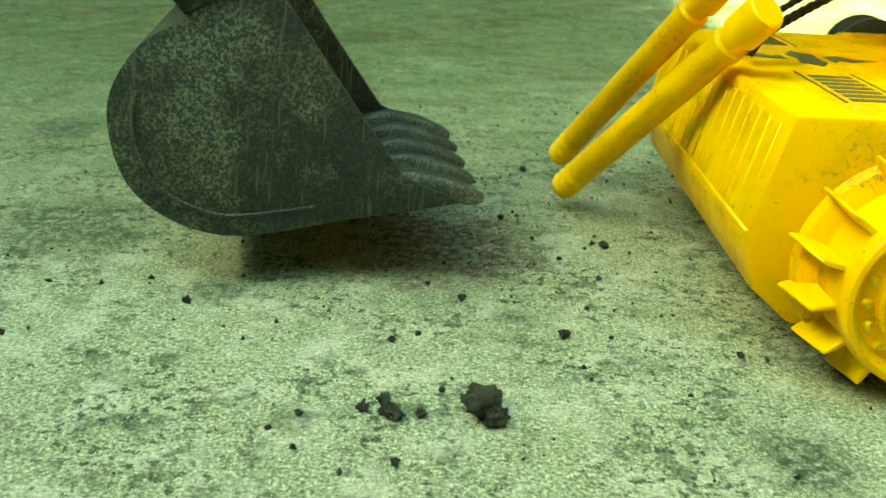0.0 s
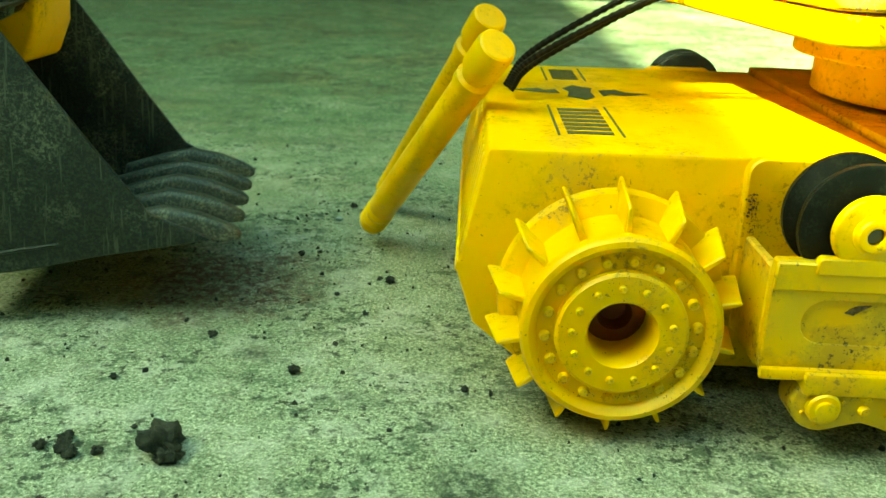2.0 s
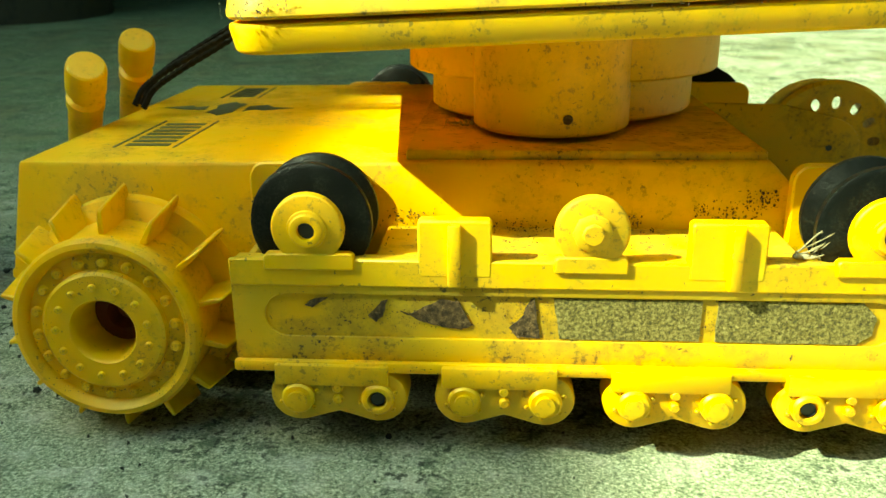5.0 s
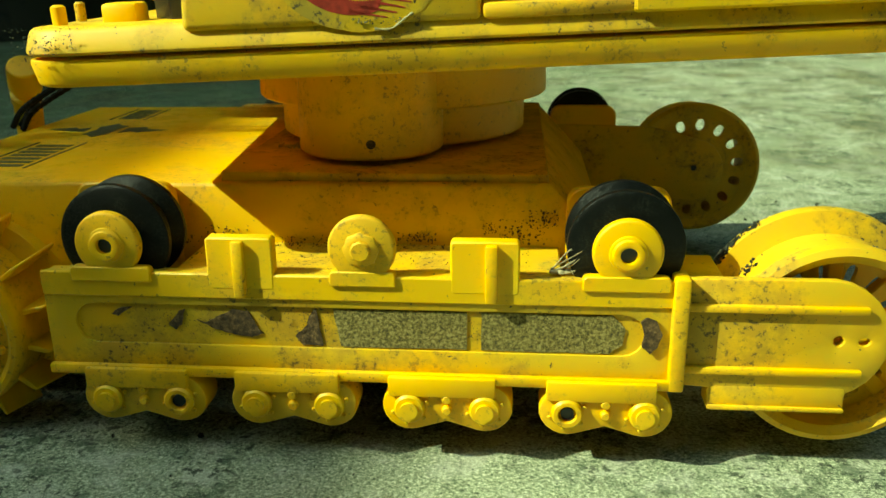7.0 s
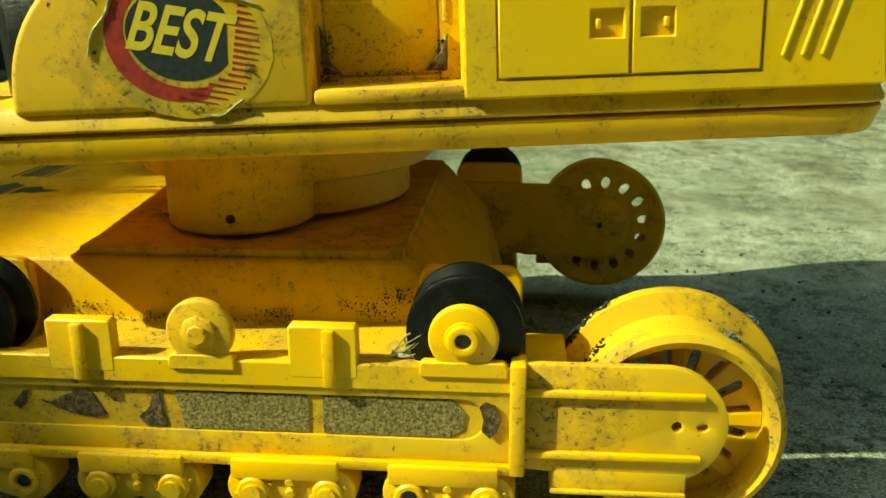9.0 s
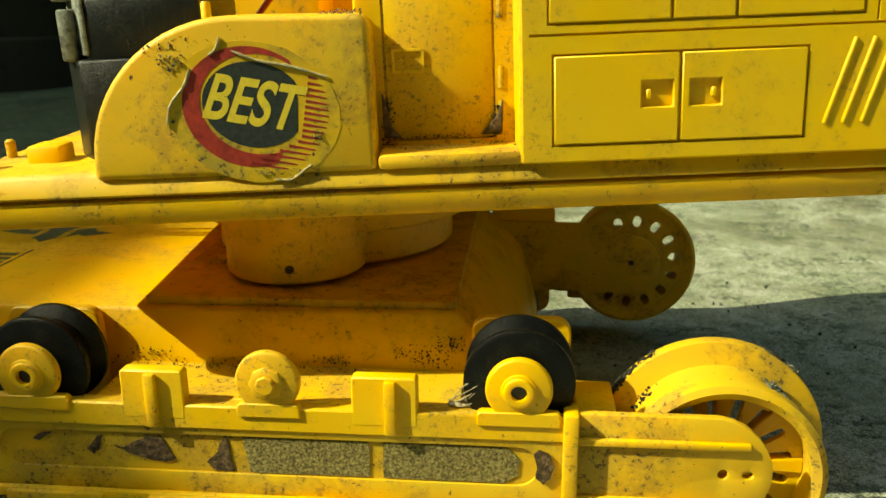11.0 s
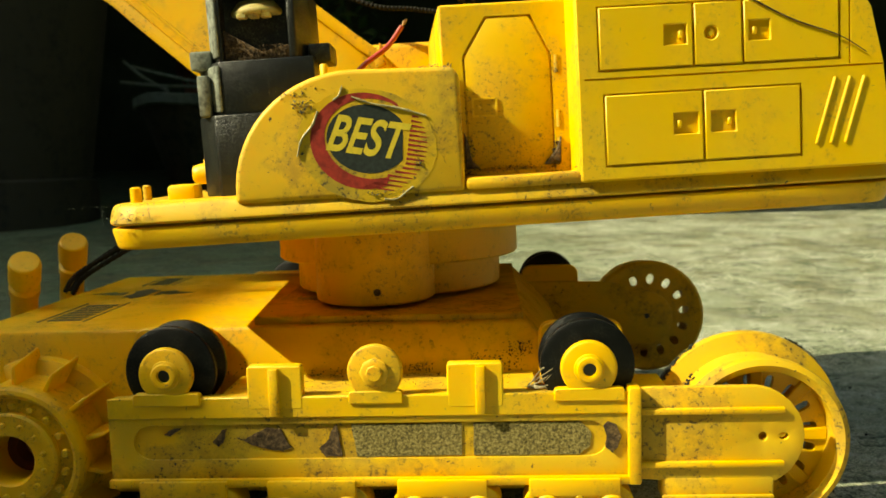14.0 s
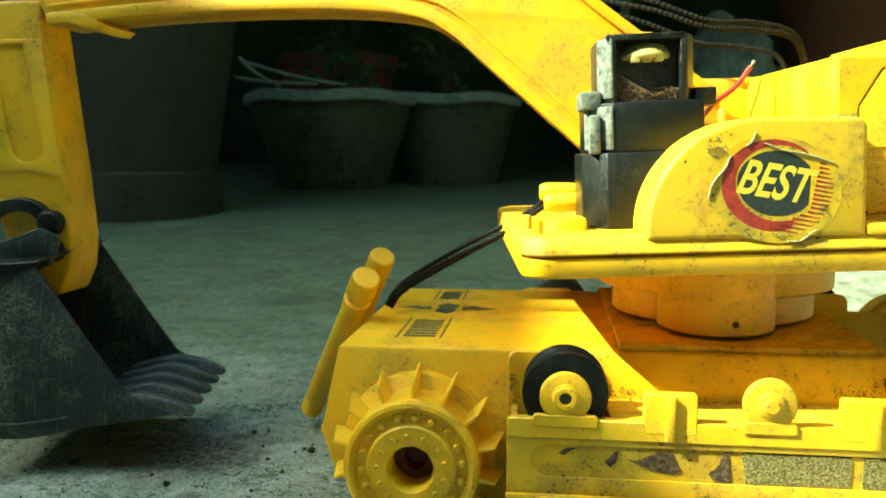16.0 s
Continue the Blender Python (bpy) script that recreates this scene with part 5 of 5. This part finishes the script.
for k in range(1500):
    x, y = rng.uniform(-0.16, 0.42), rng.uniform(0.07, 0.42)
    if k % 3 == 0:
        x, y = rng.gauss(0.01, 0.05), rng.gauss(0.245, 0.05)
    r = (0.0002 if k % 3 == 0 else 0.00026) + (0.0005 if k % 3 == 0 else 0.0008) * rng.random() ** 4
    m = Matrix.Translation((x, y, r * 0.35)) @ Euler((rng.random() * 3, rng.random() * 3, rng.random() * 3)).to_matrix().to_4x4() @ Matrix.Diagonal((rng.uniform(0.7, 1.5), 1, rng.uniform(0.5, 0.9), 1))
    bmesh.ops.create_icosphere(bm, subdivisions=1, radius=r, matrix=m) if k < 500 else bmesh.ops.create_cone(bm, cap_ends=True, segments=4, radius1=r, radius2=r * 0.3, depth=r, matrix=m)
tagged(new("grit", mesh_of("grit", bm, clod_soil)), "scattered dark grit and crumbs of soil", "grit", kind="stuff")

# a white flake of paint and a dry leaf
bm = B()
slab(bm, [(0.026, 0.300), (0.0285, 0.2995), (0.029, 0.302), (0.0268, 0.3025)], 0.0, 0.0012)
tagged(new("paint_flake", mesh_of("paint_flake", bm, rag_mat, 0.0003)), "tiny pale flake lying on the floor", "flake")
# root fibres tangled at the rear carrier wheel
bm = B()
for k in range(7):
    a = rng.uniform(0, 1)
    sweep(bm, smooth_line([(0.2615 + 0.004 * a, 0.156, 0.0468 + 0.002 * rng.random()), (0.2655 + 0.003 * rng.random(), 0.1545, 0.0475 + 0.006 * rng.random()), (0.2695 + 0.004 * rng.random(), 0.1565, 0.048 + 0.008 * rng.random())], 5), 0.00016, 5)
for k in range(4):
    m = Matrix.Translation((0.2625 + 0.0016 * k, 0.156, 0.0472)) @ Matrix.Diagonal((1.4, 1, 0.8, 1))
    bmesh.ops.create_icosphere(bm, subdivisions=2, radius=0.0009, matrix=m)
tagged(part("root_fibre", bm, root_fibre, toy, "pale dry root fibres tangled by the wheel"), kind="stuff")


# ---- dirt crusts on the toy ----


def crust(parent, material, label, pads, m=None, seed=1):
    """Crumbs stuck to a surface. pads: middle, spread along x, y, z, how many, crumb size."""
    g = random.Random(seed)
    bm = B()
    for x, y, z, sx, sy, sz, count, size in pads:
        for _ in range(count):
            p = Vector((x + sx * max(-1.6, min(1.6, g.gauss(0, 1))), y + sy * max(-1.2, min(1.2, g.gauss(0, 1))), z + sz * max(-1.4, min(1.4, g.gauss(0, 1)))))
            r = size * 0.6 * g.uniform(0.3, 1.0)
            q = Matrix.Translation(p) @ Euler((g.random() * 6, g.random() * 6, g.random() * 6)).to_matrix().to_4x4() @ Matrix.Diagonal((g.uniform(0.6, 1.6), 1, g.uniform(0.5, 1), 1))
            bmesh.ops.create_cone(bm, cap_ends=True, segments=5, radius1=r, radius2=r * 0.4, depth=r * 0.9, matrix=q)
    return tagged(part("dirt_crust", bm, material, parent, label, m=m), kind="stuff")


grey_crust = plain("grey_dust_crust", (0.16, 0.17, 0.12), 0.95, 0, 0.5, 900)
pale_crust = plain("pale_crumb_crust", (0.55, 0.5, 0.36), 0.95, 0, 0.4, 900)
crust(toy, soil, "dark dirt along the hull side", [(0.2, 0.1779, 0.0475, 0.02, 0.0003, 0.0006, 110, 0.0005), (0.228, 0.1779, 0.0482, 0.003, 0.0002, 0.0008, 60, 0.0006), (0.255, 0.1779, 0.0500, 0.0035, 0.0002, 0.0022, 110, 0.0006), (0.2605, 0.1775, 0.0535, 0.0022, 0.0003, 0.0016, 70, 0.0006), (0.247, 0.1779, 0.0508, 0.0012, 0.0001, 0.0012, 40, 0.0005), (0.1785, 0.1779, 0.0485, 0.004, 0.0002, 0.0014, 60, 0.0005)], seed=2)
crust(toy, soil, "gritty dirt on the frame shelf", [(0.215, 0.168, 0.0464, 0.026, 0.005, 0.0001, 260, 0.00035), (0.2, 0.1755, 0.0466, 0.022, 0.0012, 0.0002, 160, 0.0005)], seed=3)
crust(toy, soil, "dark dirt by the wheel bracket", [(0.1412, 0.1743, 0.0515, 0.0008, 0.0001, 0.0018, 70, 0.0005), (0.1418, 0.1743, 0.046, 0.0006, 0.0001, 0.002, 30, 0.0004)], seed=4)
def rim_pads(angle, sd, r, y, sy, count, size, seed):
    g = random.Random(seed)
    out = []
    for _ in range(count):
        a = radians(angle + g.gauss(0, sd))
        out.append((0.3278 + r * math.cos(a), y + sy * g.uniform(-1, 1), 0.0300 + r * math.sin(a), 0.0002, 0.0002, 0.0002, 1, size))
    return out


crust(toy, grey_crust, "grey crust on the idler rim", rim_pads(52, 5, 0.0229, 0.166, 0.0045, 260, 0.0009, 21) + rim_pads(47, 4, 0.0284, 0.1752, 0.0012, 90, 0.0009, 22), seed=5)
crust(toy, clod_soil, "black crust on the idler rim", rim_pads(147, 7, 0.0283, 0.1748, 0.0014, 240, 0.0011, 23) + rim_pads(126, 2.5, 0.0283, 0.1750, 0.0012, 60, 0.0009, 24) + rim_pads(58, 3, 0.0283, 0.1752, 0.0010, 90, 0.0010, 25) + rim_pads(143, 5, 0.0229, 0.170, 0.002, 60, 0.0009, 26), seed=6)
crust(toy, pale_crust, "pale crumbs at the drum foot", [(0.1890, 0.2120, 0.0650, 0.0030, 0.0022, 0.0005, 150, 0.0007), (0.1835, 0.208, 0.0635, 0.002, 0.002, 0.0004, 50, 0.0006)], seed=7)
crust(fender, grey_crust, "grey dust crust on the fender crown", [(0.2235, 0.1722, 0.1352, 0.004, 0.0010, 0.0006, 90, 0.0005), (0.2385, 0.1745, 0.1365, 0.0028, 0.002, 0.0005, 110, 0.0005), (0.2, 0.1708, 0.1300, 0.003, 0.0003, 0.0016, 90, 0.0005)], seed=8)
crust(deck, grey_crust, "grey scuffs on the deck nose", [(0.1500, 0.1703, 0.1000, 0.0040, 0.0001, 0.0014, 130, 0.00035), (0.150, 0.1725, 0.1032, 0.010, 0.001, 0.0003, 70, 0.0003)], seed=9)
crust(doorbox, clod_soil, "black dirt in the door corners", [(0.2475, 0.1738, 0.1105, 0.0010, 0.0003, 0.0035, 170, 0.0006), (0.2735, 0.1738, 0.1095, 0.0010, 0.0003, 0.0030, 150, 0.0006), (0.2742, 0.1742, 0.125, 0.0005, 0.0003, 0.012, 130, 0.0004), (0.2600, 0.1736, 0.1072, 0.008, 0.0003, 0.0004, 120, 0.0004), (0.2468, 0.1742, 0.13, 0.0005, 0.0003, 0.012, 90, 0.0004), (0.257, 0.1737, 0.113, 0.006, 0.0001, 0.0025, 60, 0.00025)], seed=10)
crust(deck, soil, "grit on the sill and deck edge", [(0.26, 0.172, 0.1064, 0.012, 0.001, 0.0002, 90, 0.0003), (0.3, 0.1712, 0.1034, 0.04, 0.0006, 0.0003, 120, 0.0003), (0.21, 0.1702, 0.0972, 0.04, 0.0003, 0.0003, 120, 0.0003)], seed=11)
crust(motor, soil, "dust and crumbs on the motor", [(0.183, 0.1815, 0.1460, 0.008, 0.0008, 0.0003, 80, 0.0004), (0.17, 0.182, 0.1676, 0.006, 0.003, 0.0002, 60, 0.0003)], seed=12)
crust(house, soil, "grit in the broken roof edge", [(0.309, 0.1692, 0.1585, 0.0025, 0.0004, 0.0010, 60, 0.0005), (0.318, 0.1690, 0.1600, 0.010, 0.0004, 0.0006, 70, 0.0004)], seed=13)
for k, (x0, x1) in enumerate(((0.142, 0.29),)):
    crust(toy, soil, "specks of dirt on the frame", [(0.16, 0.1512, 0.0415, 0.012, 0.0001, 0.002, 70, 0.00025), (0.2, 0.1512, 0.0260, 0.05, 0.0001, 0.0012, 140, 0.00022), (0.195, 0.1492, 0.0218, 0.03, 0.0002, 0.0006, 120, 0.0003), (0.31, 0.1520, 0.0335, 0.010, 0.0001, 0.004, 90, 0.0003)], seed=14 + k)
crust(fender, soil, "brown grime smeared over the fender", [(0.205, 0.1706, 0.131, 0.008, 0.0001, 0.0014, 150, 0.0003), (0.19, 0.1706, 0.119, 0.004, 0.0001, 0.006, 90, 0.00022), (0.24, 0.1706, 0.112, 0.003, 0.0001, 0.008, 120, 0.00022), (0.215, 0.1706, 0.1035, 0.02, 0.0001, 0.0008, 90, 0.00022)], seed=31)
crust(fender, grey_crust, "grey flakes round the torn sticker", [(0.2005, 0.1702, 0.1275, 0.0018, 0.0001, 0.0012, 60, 0.0005), (0.232, 0.1702, 0.1100, 0.0008, 0.0001, 0.0010, 30, 0.0004), (0.221, 0.1702, 0.1022, 0.004, 0.0001, 0.0005, 50, 0.0004)], seed=32)
crust(doorbox, soil, "brown grime low on the door", [(0.26, 0.1737, 0.1115, 0.008, 0.0001, 0.003, 160, 0.00025), (0.262, 0.1737, 0.118, 0.006, 0.0001, 0.004, 60, 0.0002)], seed=33)
crust(motor, soil, "crumbly soil in the motor window", [(0.1755, 0.1826, 0.1490, 0.0022, 0.0003, 0.0022, 260, 0.0005), (0.183, 0.1826, 0.1472, 0.006, 0.0003, 0.0010, 300, 0.0005), (0.189, 0.1826, 0.1482, 0.003, 0.0003, 0.0012, 160, 0.0005)], seed=34)
crust(toy, soil, "dirt on the frame panel", [(0.185, 0.1519, 0.034, 0.006, 0.0001, 0.0022, 160, 0.0003), (0.205, 0.1519, 0.0335, 0.003, 0.0001, 0.0026, 150, 0.0003), (0.17, 0.1519, 0.035, 0.003, 0.0001, 0.0016, 70, 0.00028), (0.225, 0.1517, 0.0335, 0.010, 0.0001, 0.0028, 150, 0.0003), (0.262, 0.1517, 0.0335, 0.010, 0.0001, 0.0028, 150, 0.0003), (0.244, 0.1517, 0.0335, 0.0010, 0.0001, 0.0026, 40, 0.00028)], seed=35)
crust(toy, soil, "dirt on the sprocket face", [(0.1105, 0.1504, 0.0408, 0.006, 0.0001, 0.0012, 50, 0.00025), (0.098, 0.1504, 0.024, 0.002, 0.0001, 0.005, 50, 0.00025), (0.122, 0.1504, 0.02, 0.003, 0.0001, 0.004, 50, 0.00025), (0.1105, 0.1506, 0.0145, 0.007, 0.0001, 0.001, 60, 0.00028)], seed=36)
